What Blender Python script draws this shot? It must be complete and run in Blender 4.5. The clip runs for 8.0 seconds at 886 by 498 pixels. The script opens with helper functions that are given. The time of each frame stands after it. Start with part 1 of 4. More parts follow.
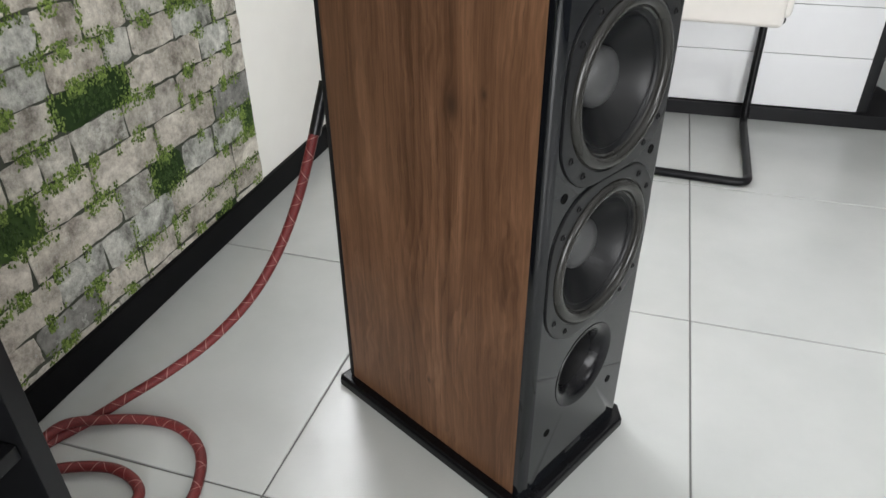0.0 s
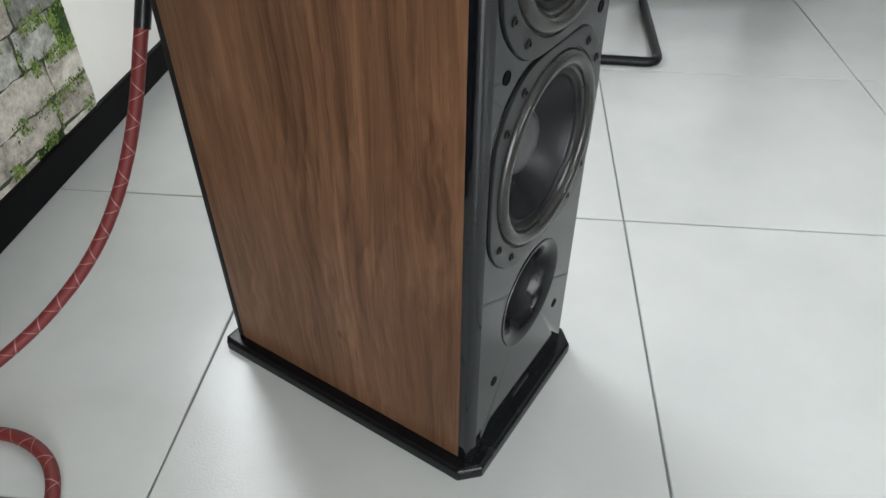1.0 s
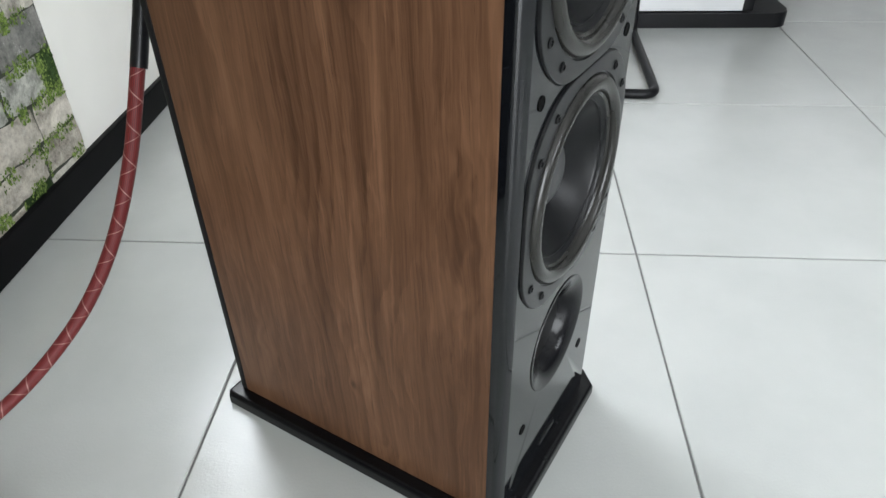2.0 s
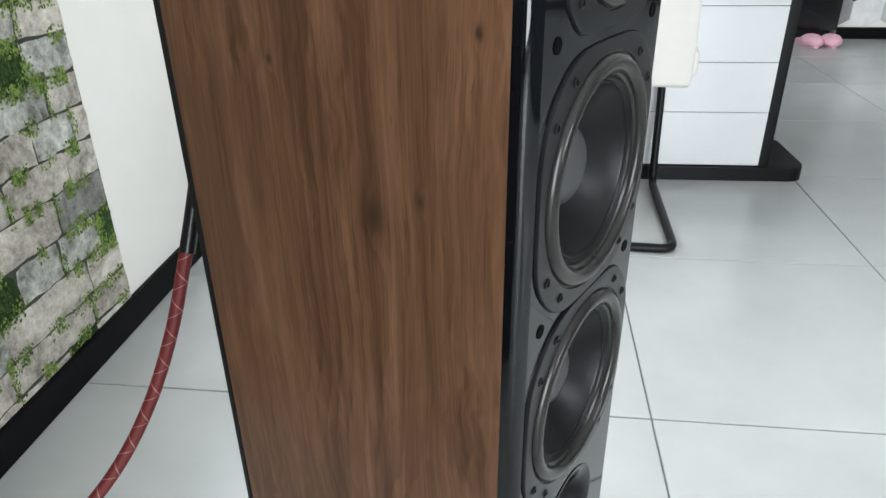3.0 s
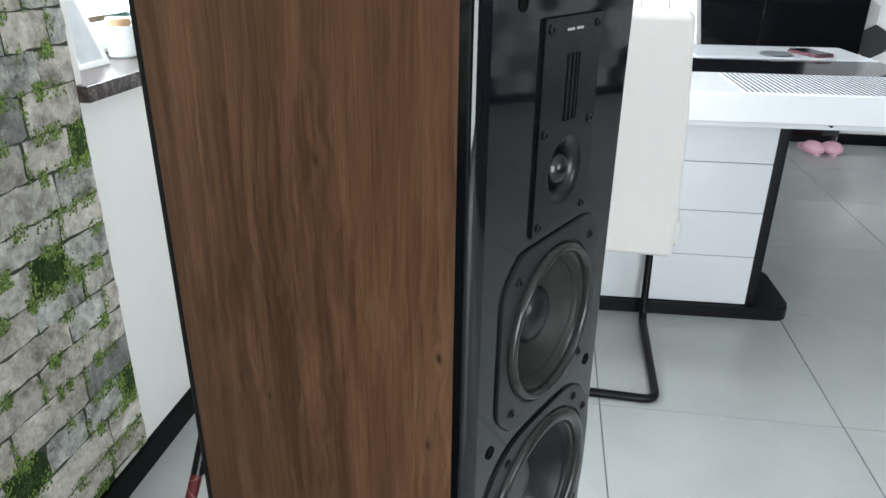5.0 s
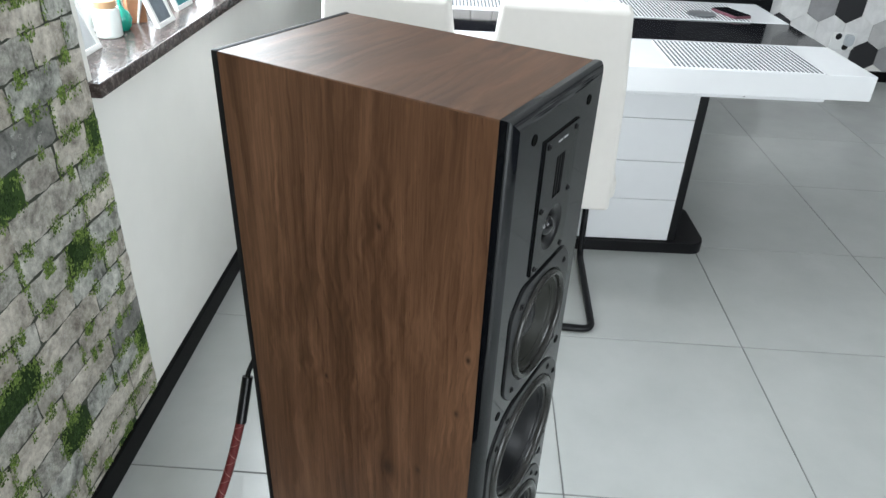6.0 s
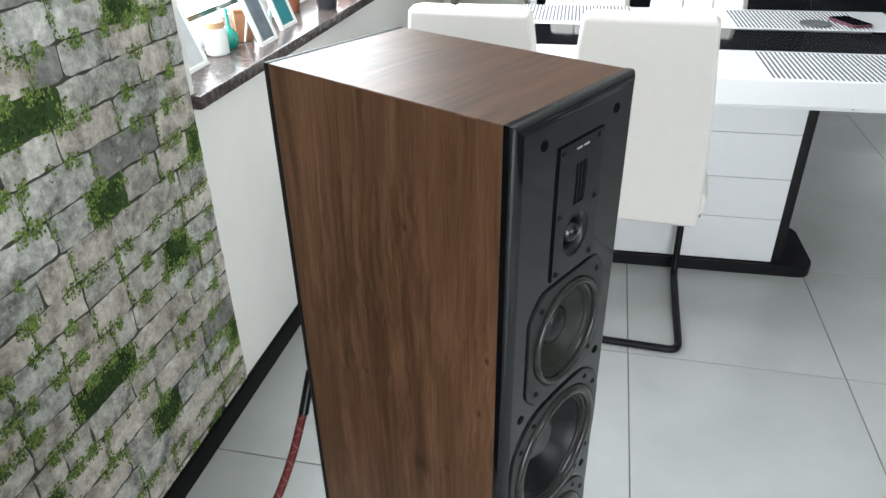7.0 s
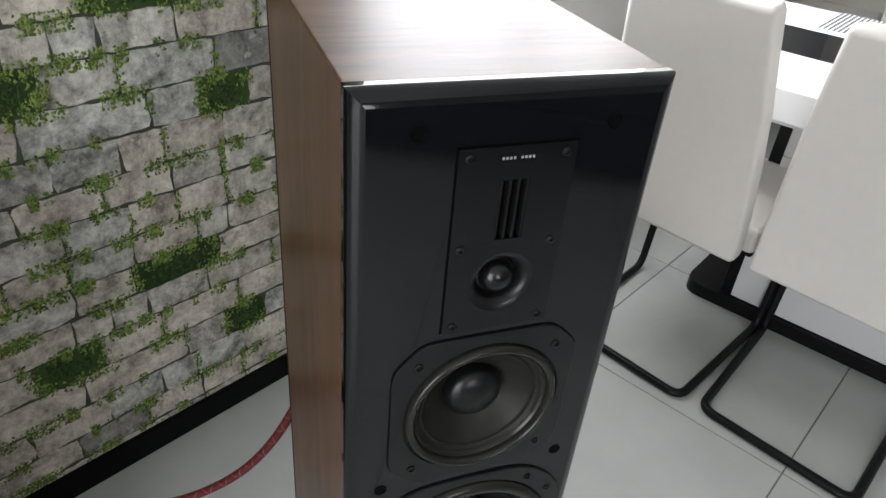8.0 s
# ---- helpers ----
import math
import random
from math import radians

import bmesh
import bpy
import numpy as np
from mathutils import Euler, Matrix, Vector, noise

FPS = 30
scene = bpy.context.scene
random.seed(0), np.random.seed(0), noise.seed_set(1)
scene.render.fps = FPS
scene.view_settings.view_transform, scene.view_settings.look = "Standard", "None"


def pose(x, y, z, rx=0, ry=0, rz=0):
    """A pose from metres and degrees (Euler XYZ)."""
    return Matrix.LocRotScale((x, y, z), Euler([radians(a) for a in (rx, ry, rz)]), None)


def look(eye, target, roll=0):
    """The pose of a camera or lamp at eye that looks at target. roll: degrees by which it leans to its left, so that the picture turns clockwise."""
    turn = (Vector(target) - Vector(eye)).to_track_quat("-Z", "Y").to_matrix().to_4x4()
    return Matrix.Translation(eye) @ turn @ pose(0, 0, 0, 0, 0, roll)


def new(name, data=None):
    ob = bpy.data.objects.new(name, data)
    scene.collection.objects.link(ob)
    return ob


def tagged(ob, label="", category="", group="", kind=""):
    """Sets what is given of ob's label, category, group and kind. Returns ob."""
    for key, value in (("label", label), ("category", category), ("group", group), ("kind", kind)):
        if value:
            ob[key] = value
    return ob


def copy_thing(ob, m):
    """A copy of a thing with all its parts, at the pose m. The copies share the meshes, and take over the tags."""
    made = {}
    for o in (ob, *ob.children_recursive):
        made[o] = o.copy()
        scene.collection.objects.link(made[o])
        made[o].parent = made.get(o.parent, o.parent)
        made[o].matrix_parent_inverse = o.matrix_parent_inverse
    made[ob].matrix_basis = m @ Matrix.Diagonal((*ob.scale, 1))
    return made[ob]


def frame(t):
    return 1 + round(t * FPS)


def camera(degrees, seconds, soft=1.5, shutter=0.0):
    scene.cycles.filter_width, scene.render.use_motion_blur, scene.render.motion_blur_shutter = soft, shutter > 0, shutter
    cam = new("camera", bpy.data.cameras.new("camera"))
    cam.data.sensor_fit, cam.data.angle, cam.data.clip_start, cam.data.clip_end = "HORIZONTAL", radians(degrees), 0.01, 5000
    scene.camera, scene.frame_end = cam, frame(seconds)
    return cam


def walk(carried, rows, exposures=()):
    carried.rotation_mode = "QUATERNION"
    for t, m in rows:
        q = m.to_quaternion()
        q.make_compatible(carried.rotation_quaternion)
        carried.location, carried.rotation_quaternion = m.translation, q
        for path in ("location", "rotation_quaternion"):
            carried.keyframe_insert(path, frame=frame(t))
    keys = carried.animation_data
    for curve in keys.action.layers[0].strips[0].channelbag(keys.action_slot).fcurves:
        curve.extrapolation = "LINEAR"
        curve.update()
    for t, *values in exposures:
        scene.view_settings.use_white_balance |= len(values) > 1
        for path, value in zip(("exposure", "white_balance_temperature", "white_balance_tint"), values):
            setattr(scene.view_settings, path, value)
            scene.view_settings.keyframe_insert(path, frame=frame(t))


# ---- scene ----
cam = camera(65.0, 8.0)
PATH = [
    (0, (0.0360, 0.0540, 0.8490), (-0.4489, 1.6688, -0.2268), -0.30),
    (0.3, (0.0212, 0.0820, 0.8234), (-0.3202, 1.7090, -0.2879), 0.16),
    (0.5, (0.0110, 0.1100, 0.8050), (-0.2640, 1.7251, -0.3421), 0.40),
    (0.8, (-0.0100, 0.1838, 0.7612), (-0.1838, 1.7544, -0.4647), 0.26),
    (1, (-0.0300, 0.2290, 0.7290), (-0.1770, 1.7629, -0.5459), -0.00),
    (1.2, (-0.0520, 0.2620, 0.6990), (-0.1820, 1.7720, -0.6060), -0.50),
    (2.5, (-0.0680, 0.2580, 0.7100), (-0.1840, 1.9507, -0.3488), -0.80),
    (2.7, (-0.0594, 0.2548, 0.7438), (-0.2122, 1.9742, -0.2663), -0.46),
    (3, (-0.0490, 0.2590, 0.8010), (-0.2610, 2.0262, -0.1111), -0.80),
    (3.5, (-0.0320, 0.2620, 0.8550), (-0.2819, 2.0494, -0.0067), -1.10),
    (4, (-0.0120, 0.2650, 0.9380), (-0.3051, 2.0585, 0.1028), 0.30),
    (4.5, (0.0010, 0.2740, 1.0150), (-0.3140, 2.0802, 0.2159), 0.50),
    (4.7, (0.0040, 0.2760, 1.0420), (-0.3131, 2.0857, 0.2517), 0.30),
    (5.8, (-0.0690, 0.1480, 1.2790), (-0.1140, 1.8905, 0.2983), 3.00),
    (6, (-0.0860, 0.1080, 1.3160), (-0.1350, 1.8180, 0.2800), 2.70),
    (6.5, (-0.0870, 0.0360, 1.3450), (-0.1990, 1.7403, 0.3044), 0.20),
    (6.8, (-0.0322, 0.0544, 1.3294), (-0.2593, 1.7630, 0.3155), -0.81),
    (7, (0.0238, 0.0910, 1.3186), (-0.3644, 1.7779, 0.3170), -0.97),
    (7.2, (0.0783, 0.1365, 1.2976), (-0.4074, 1.7998, 0.3010), 2.30),
    (7.5, (0.1674, 0.2164, 1.2857), (-0.5767, 1.7682, 0.2667), 2.32),
    (7.7, (0.2062, 0.2917, 1.2638), (-0.6726, 1.7611, 0.2300), 2.31),
    (7.8, (0.2259, 0.3299, 1.2568), (-0.6941, 1.7754, 0.2254), 3.90),
    (8, (0.2630, 0.4320, 1.2470), (-0.8119, 1.7199, 0.1581), 5.30),
]
walk(cam, [(t, look(eye, target, roll)) for t, eye, target, roll in PATH],
     [(0, 0.42, 6550, 14), (0.5, 0.46, 6480, 13), (1, 0.47, 6400, 12), (2.5, 0.62, 6250, 11), (3.5, 0.56, 6120, 10), (4.5, 0.44, 6020, 10), (5.8, 0.12, 6100, 9), (6, 0.18, 6120, 9), (6.5, 0.21, 6170, 9), (7, 0.19, 6220, 10), (7.5, -0.12, 6300, 11), (8, -0.31, 6480, 14)])

# ---- light -------------------------------------------------------------
world = bpy.data.worlds.new("sky")
scene.world = world
world.use_nodes = True
wn = world.node_tree.nodes
sky = wn.new("ShaderNodeTexSky")
sky.sky_type = "NISHITA"
sky.sun_disc = False
sky.sun_elevation = radians(38)
sky.sun_rotation = radians(250)
wn["Background"].inputs["Strength"].default_value = 0.15
world.node_tree.links.new(sky.outputs["Color"], wn["Background"].inputs["Color"])
sun = new("sun", bpy.data.lights.new("sun", "SUN"))
sun.data.energy, sun.data.angle, sun.data.color = 0.8, radians(12), (1.0, 0.96, 0.9)
sun.matrix_world = look((-6, -2.2, 5.0), (0, 0, 0))


def window_light(name, eye, target, w, h, watts, colour=(1.0, 1.0, 1.0)):
    """Sky light that comes in through an opening; also used for the added east fill."""
    lamp = new(name, bpy.data.lights.new(name, "AREA"))
    lamp.data.shape, lamp.data.size, lamp.data.size_y, lamp.data.energy, lamp.data.color = "RECTANGLE", w, h, watts, colour
    lamp.matrix_world = look(eye, target)
    return lamp


WEST, NORTH, EAST, SOUTH, TOP = -0.84, 4.75, 4.1, -2.3, 2.6
window_light("window_light_west", (WEST - 0.16, 2.325, 1.62), (WEST + 1, 2.325, 1.50), 1.63, 1.38, 72, (0.95, 0.99, 1.0))
window_light("window_light_south", (1.17, SOUTH + 0.10, 1.14), (1.17, 0, 1.04), 1.60, 2.0, 80, (0.97, 1.0, 0.985))
# Fill added from the east to brighten wall and floor; its window is unseen
window_light("fill_light_east", (EAST - 0.02, -1.15, 1.5), (0, 0.6, 1.0), 1.7, 1.4, 46, (0.98, 1.0, 0.99))


# ---- materials ---------------------------------------------------------
class Nodes:
    """A node material with short ways to add and link nodes."""

    def __init__(self, name, rough=0.5, metal=0.0, colour=(0.5, 0.5, 0.5), coat=0.0, spec=0.5):
        self.mat = bpy.data.materials.new(name)
        self.mat.use_nodes = True
        self.tree = self.mat.node_tree
        self.b = self.tree.nodes["Principled BSDF"]
        self.b.inputs["Base Color"].default_value = (*colour, 1)
        self.b.inputs["Roughness"].default_value = rough
        self.b.inputs["Metallic"].default_value = metal
        self.b.inputs["Coat Weight"].default_value = coat
        self.b.inputs["Specular IOR Level"].default_value = spec

    def add(self, kind, **inputs):
        n = self.tree.nodes.new("ShaderNode" + kind)
        for k, v in inputs.items():
            k = k.replace("_", " ")
            if isinstance(v, bpy.types.NodeSocket):
                self.tree.links.new(v, n.inputs[k])
            else:
                n.inputs[k].default_value = v
        return n

    def link(self, a, b):
        self.tree.links.new(a, b)

    def math(self, op, a, b=0.0, c=0.0):
        n = self.tree.nodes.new("ShaderNodeMath")
        n.operation = op
        for i, v in enumerate((a, b, c)):
            if isinstance(v, bpy.types.NodeSocket):
                self.link(v, n.inputs[i])
            else:
                n.inputs[i].default_value = v
        return n.outputs[0]

    def coords(self, scale=(1, 1, 1), kind="Object", shift=(0, 0, 0)):
        tc = self.add("TexCoord")
        m = self.add("Mapping", Vector=tc.outputs[kind], Scale=scale, Location=shift)
        return m.outputs[0]

    def noise(self, vec, scale=5.0, detail=4.0, rough=0.55, distort=0.0):
        return self.add("TexNoise", Vector=vec, Scale=scale, Detail=detail, Roughness=rough, Distortion=distort).outputs["Fac"]

    def ramp(self, fac, stops):
        r = self.add("ValToRGB", Fac=fac)
        e = r.color_ramp.elements
        while len(e) < len(stops):
            e.new(0.5)
        for el, (p, c) in zip(e, stops):
            el.position, el.color = p, (*c, 1)
        return r.outputs[0]

    def mix(self, fac, a, b, mode="MIX"):
        n = self.tree.nodes.new("ShaderNodeMix")
        n.data_type, n.blend_type = "RGBA", mode
        for i, v in ((0, fac), (6, a), (7, b)):
            if isinstance(v, bpy.types.NodeSocket):
                self.link(v, n.inputs[i])
            else:
                n.inputs[i].default_value = v if i == 0 else (*v, 1)
        return n.outputs[2]

    def base(self, c):
        self.link(c, self.b.inputs["Base Color"])

    def rough(self, c):
        self.link(c, self.b.inputs["Roughness"])

    def bump(self, height, strength=0.2, dist=0.001):
        n = self.add("Bump", Height=height, Strength=strength, Distance=dist)
        self.link(n.outputs[0], self.b.inputs["Normal"])


def plain(name, colour, rough=0.5, metal=0.0, coat=0.0, vary=0.12, scale=30.0, bump=0.05, spec=0.5):
    """A painted, moulded or woven surface with slight unevenness in tone, gloss and relief."""
    m = Nodes(name, rough, metal, colour, coat, spec)
    v = m.coords()
    n1 = m.noise(v, scale, 5)
    n2 = m.noise(v, scale * 0.12, 3)
    f = m.math("ADD", m.math("MULTIPLY", n1, 0.5), m.math("MULTIPLY", n2, 0.5))
    lo = tuple(c * (1 - vary) for c in colour)
    hi = tuple(min(1, c * (1 + vary)) for c in colour)
    m.base(m.ramp(f, [(0.3, lo), (0.7, hi)]))
    m.rough(m.math("ADD", rough - 0.05, m.math("MULTIPLY", n1, 0.1)))
    if bump:
        m.bump(m.noise(v, scale * 8, 3), bump, 0.001)
    return m.mat


def wood(name, along, knots=(), gloss=0.24, relief=0.12, spec=0.16, fine=1.0):
    """Walnut-coloured foil: long grain along one axis (0 x, 1 y, 2 z), arched growth rings, pores and a few knots."""
    m = Nodes(name, 0.3, spec=spec)
    tc = m.add("TexCoord").outputs["Object"]
    sep = m.add("SeparateXYZ", Vector=tc)
    axes = [sep.outputs[i] for i in range(3)]
    lng = axes[along]
    across = m.math("ADD", axes[0 if along != 0 else 1], m.math("MULTIPLY", axes[1 if along == 2 else 2], 0.7))

    def grain(a, per_across, per_along, layer, detail=3, rough=0.55):
        """Noise stretched along the grain."""
        vec = m.add("CombineXYZ", X=m.math("MULTIPLY", a, per_across), Y=m.math("MULTIPLY", lng, per_along), Z=layer).outputs[0]
        return m.noise(vec, 1.0, detail, rough)

    def centred(n, weight, mean=0.5):
        return m.math("MULTIPLY", m.math("SUBTRACT", n, mean), weight)

    def total(*parts):
        out = parts[0]
        for p in parts[1:]:
            out = m.math("ADD", out, p)
        return out

    warp = grain(across, 6.0, 0.8, 0.0, 2, 0.45)
    warp2 = grain(across, 22.0, 2.6, 3.0, 2, 0.5)
    curl = grain(across, 34.0, 11.0, 11.0)
    # growth rings: height lines of a slowly rising, gently buckled field, pushed aside by the knots
    field = total(m.math("MULTIPLY", across, 46.0), centred(grain(across, 5.0, 0.55, 17.0, 1, 0.4), 16.0), centred(grain(across, 16.0, 1.7, 23.0, 2, 0.45), 2.6), centred(curl, 0.8), centred(grain(across, 120.0, 7.0, 29.0, 2, 0.5), 0.7))
    swirl, dark = across, None
    for ka, kl, size, core_dark in knots:
        da = m.math("MULTIPLY", m.math("SUBTRACT", across, ka), 1.0 / size)
        dl = m.math("MULTIPLY", m.math("SUBTRACT", lng, kl), 0.62 / size)
        d2 = m.math("ADD", m.math("MULTIPLY", da, da), m.math("MULTIPLY", dl, dl))
        near = m.math("POWER", 2.718, m.math("MULTIPLY", d2, -1.0))
        field = m.math("ADD", field, m.math("MULTIPLY", near, 0.8 if core_dark else 1.6))
        if not core_dark:
            continue
        core = m.math("MULTIPLY", m.math("POWER", 2.718, m.math("MULTIPLY", d2, -4.0)), core_dark)
        dark = core if dark is None else m.math("MAXIMUM", dark, core)
        wide = m.math("POWER", 2.718, m.math("MULTIPLY", m.math("ADD", m.math("MULTIPLY", m.math("MULTIPLY", da, da), 0.64), m.math("MULTIPLY", m.math("MULTIPLY", dl, dl), 0.28)), -1.0))
        swirl = m.math("SUBTRACT", swirl, m.math("MULTIPLY", m.math("MULTIPLY", wide, da), size * 0.44))
    saw = m.math("FRACT", field)
    late = m.math("MULTIPLY", m.math("POWER", saw, 2.4), m.math("SUBTRACT", 1.0, m.math("POWER", saw, 22.0)))
    shown = m.ramp(grain(across, 9.0, 1.6, 41.0, 2, 0.5), [(0.40, (0.12, 0.12, 0.12)), (0.58, (1, 1, 1))])
    rings = m.math("MULTIPLY", late, shown)
    across = total(swirl, centred(warp, 0.085), centred(warp2, 0.020), centred(curl, 0.009))
    streak = grain(across, 520.0, 13.0, 0.0, 4, 0.65)
    streak2 = grain(across, 80.0, 4.0, 0.0, 4, 0.6)
    streak3 = grain(across, 230.0, 6.0, 5.0, 3, 0.6)
    tone = grain(across, 15.0, 1.5, 7.0, 3, 0.5)
    flame = m.ramp(grain(m.math("ADD", across, centred(curl, 0.05)), 38.0, 4.6, 31.0, 3, 0.5), [(0.50, (0, 0, 0)), (0.62, (1, 1, 1))])
    bands = grain(total(across, centred(warp, 0.06)), 34.0, 0.9, 51.0, 2, 0.45)
    drift = grain(across, 7.0, 1.1, 57.0, 2, 0.5)
    # curled figure that comes and goes: short wavy flames where the mask is high
    curled = m.ramp(grain(across, 7.5, 3.2, 61.0, 1, 0.4), [(0.50, (0, 0, 0)), (0.60, (1, 1, 1))])
    wave = grain(m.math("ADD", axes[0 if along != 0 else 1], centred(grain(across, 30.0, 26.0, 63.0, 1, 0.4), 0.030)), 95.0, 9.0, 67.0, 1, 0.4)
    f = total(0.5, centred(drift, 0.30), centred(bands, 0.34), centred(tone, 0.26), centred(streak2, 0.20), centred(streak3, 0.17 * fine), centred(streak, 0.19 * fine), centred(flame, 0.06, 0.3), centred(rings, -0.12, 0.16),
              m.math("MULTIPLY", curled, centred(wave, 0.34)))
    col = m.ramp(f, [(0.24, (0.047, 0.0228, 0.0122)), (0.42, (0.092, 0.0452, 0.0243)), (0.55, (0.144, 0.0730, 0.0398)), (0.78, (0.243, 0.130, 0.074))])
    pores = m.math("GREATER_THAN", grain(across, 780.0, 15.0, 1.0, 2, 0.5), 0.655)
    col = m.mix(m.math("MULTIPLY", pores, 0.26 * fine), col, (0.030, 0.0155, 0.009))
    fleck = m.math("GREATER_THAN", grain(across, 150.0, 22.0, 21.0, 2, 0.5), 0.73)
    col = m.mix(m.math("MULTIPLY", fleck, 0.26 * fine), col, (0.045, 0.022, 0.012))
    if dark is not None:
        col = m.mix(m.math("MULTIPLY", dark, m.math("ADD", 0.55, streak)), col, (0.036, 0.020, 0.013))
    m.base(col)
    m.rough(m.math("ADD", gloss, m.math("MULTIPLY", streak, 0.12)))
    m.bump(m.math("ADD", streak, m.math("MULTIPLY", pores, -0.6)), relief, 0.0006)
    return m.mat


def tile_material():
    """Polished off-white stoneware with faint clouds and an orange-peel surface."""
    m = Nodes("floor_tile_gloss", 0.2)
    tc = m.add("TexCoord").outputs["Object"]
    rnd = m.add("ObjectInfo").outputs["Random"]
    v = m.add("VectorMath", Vector=tc)
    m.link(m.add("CombineXYZ", X=m.math("MULTIPLY", rnd, 40.0), Y=m.math("MULTIPLY", rnd, 17.0), Z=0.0).outputs[0], v.inputs[1])
    cloud = m.noise(v.outputs[0], 4.0, 5, 0.6)
    speck = m.noise(v.outputs[0], 260.0, 3, 0.6)
    c = m.ramp(cloud, [(0.3, (0.426, 0.440, 0.426)), (0.7, (0.482, 0.496, 0.482))])
    c = m.mix(m.math("MULTIPLY", m.math("GREATER_THAN", speck, 0.66), 0.10), c, (0.42, 0.44, 0.43))
    m.base(c)
    smear = m.noise(v.outputs[0], 9.0, 4, 0.6)
    m.rough(m.math("ADD", 0.13, m.math("MULTIPLY", smear, 0.12)))
    m.bump(m.noise(v.outputs[0], 290.0, 3, 0.65), 0.26, 0.001)
    return m.mat


def stone_material():
    """Printed weathered stone blocks, each in its own shade of grey or pinkish grey."""
    m = Nodes("wallpaper_stone", 0.75, spec=0.25)
    tc = m.add("TexCoord").outputs["Object"]
    rnd = m.add("ObjectInfo").outputs["Random"]
    isl = m.add("NewGeometry").outputs["Random Per Island"]
    r = m.math("FRACT", m.math("ADD", m.math("MULTIPLY", rnd, 7.31), m.math("MULTIPLY", isl, 3.7)))
    v = m.add("VectorMath", Vector=tc)
    m.link(m.add("CombineXYZ", X=m.math("MULTIPLY", r, 31.0), Y=m.math("MULTIPLY", r, 17.0), Z=m.math("MULTIPLY", r, 5.0)).outputs[0], v.inputs[1])
    v = v.outputs[0]
    big = m.noise(v, 13.0, 6, 0.65, 0.5)
    small = m.noise(v, 62.0, 8, 0.78)
    f = m.math("ADD", m.math("MULTIPLY", big, 0.58), m.math("MULTIPLY", small, 0.52))
    grey = m.ramp(f, [(0.42, (0.110, 0.110, 0.103)), (0.51, (0.281, 0.282, 0.268)), (0.60, (0.484, 0.484, 0.462)), (0.70, (0.726, 0.724, 0.704))])
    pink = m.ramp(f, [(0.42, (0.176, 0.156, 0.136)), (0.51, (0.369, 0.336, 0.304)), (0.60, (0.561, 0.519, 0.473)), (0.70, (0.759, 0.721, 0.671))])
    dark = m.ramp(f, [(0.38, (0.072, 0.074, 0.074)), (0.50, (0.165, 0.168, 0.168)), (0.64, (0.275, 0.278, 0.275)), (0.80, (0.550, 0.550, 0.544))])
    c = m.mix(m.ramp(r, [(0.22, (0, 0, 0)), (0.50, (1, 1, 1))]), grey, pink)
    c = m.mix(m.ramp(r, [(0.88, (0, 0, 0)), (0.93, (0.85, 0.85, 0.85))]), c, dark)
    pit = m.math("GREATER_THAN", m.noise(v, 120.0, 3, 0.6), 0.67)
    c = m.mix(m.math("MULTIPLY", pit, 0.35), c, (0.07, 0.07, 0.065))
    lichen = m.math("GREATER_THAN", m.noise(v, 34.0, 6, 0.75), 0.62)
    c = m.mix(m.math("MULTIPLY", lichen, 0.38), c, (0.66, 0.66, 0.64))
    m.base(m.mix(1.0, c, (0.975, 0.975, 0.930), "MULTIPLY"))
    m.bump(f, 0.25, 0.0015)
    return m.mat


def moss_material(name, lo, hi):
    m = Nodes(name, 0.8, spec=0.2)
    v = m.coords()
    isl = m.add("NewGeometry").outputs["Random Per Island"]
    n = m.noise(v, 60.0, 4, 0.65)
    f = m.math("ADD", m.math("MULTIPLY", isl, 0.6), m.math("MULTIPLY", n, 0.5))
    m.base(m.ramp(f, [(0.2, lo), (0.9, hi)]))
    m.bump(m.noise(v, 400.0, 3), 0.3, 0.001)
    return m.mat


def cable_material():
    """Red braid with a thin crossing pale thread and dark weave."""
    m = Nodes("red_braid", 0.55)
    uv = m.add("TexCoord").outputs["UV"]
    s = m.add("SeparateXYZ", Vector=uv)
    u, l = s.outputs[0], s.outputs[1]
    spin = m.math("FRACT", m.math("ADD", u, m.math("MULTIPLY", l, 26.0)))
    spin2 = m.math("FRACT", m.math("SUBTRACT", u, m.math("MULTIPLY", l, 26.0)))
    thread = m.math("MAXIMUM", m.math("LESS_THAN", spin, 0.045), m.math("LESS_THAN", spin2, 0.03))
    weave = m.math("MULTIPLY", m.math("SINE", m.math("MULTIPLY", m.math("ADD", m.math("MULTIPLY", u, 12.0), m.math("MULTIPLY", l, 420.0)), 6.283)),
                   m.math("SINE", m.math("MULTIPLY", m.math("SUBTRACT", m.math("MULTIPLY", u, 12.0), m.math("MULTIPLY", l, 420.0)), 6.283)))
    c = m.ramp(m.math("ADD", m.math("MULTIPLY", weave, 0.5), 0.5), [(0.2, (0.045, 0.004, 0.005)), (0.8, (0.200, 0.017, 0.016))])
    c = m.mix(m.math("MULTIPLY", thread, 0.60), c, (0.45, 0.27, 0.24))
    m.base(c)
    m.bump(weave, 0.3, 0.0005)
    return m.mat


def hex_material(name, colour):
    m = Nodes(name, 0.55)
    v = m.coords()
    n = m.noise(v, 9.0, 6, 0.65, 0.5)
    lo, hi = tuple(c * 0.82 for c in colour), tuple(min(1, c * 1.12) for c in colour)
    m.base(m.ramp(n, [(0.3, lo), (0.7, hi)]))
    return m.mat


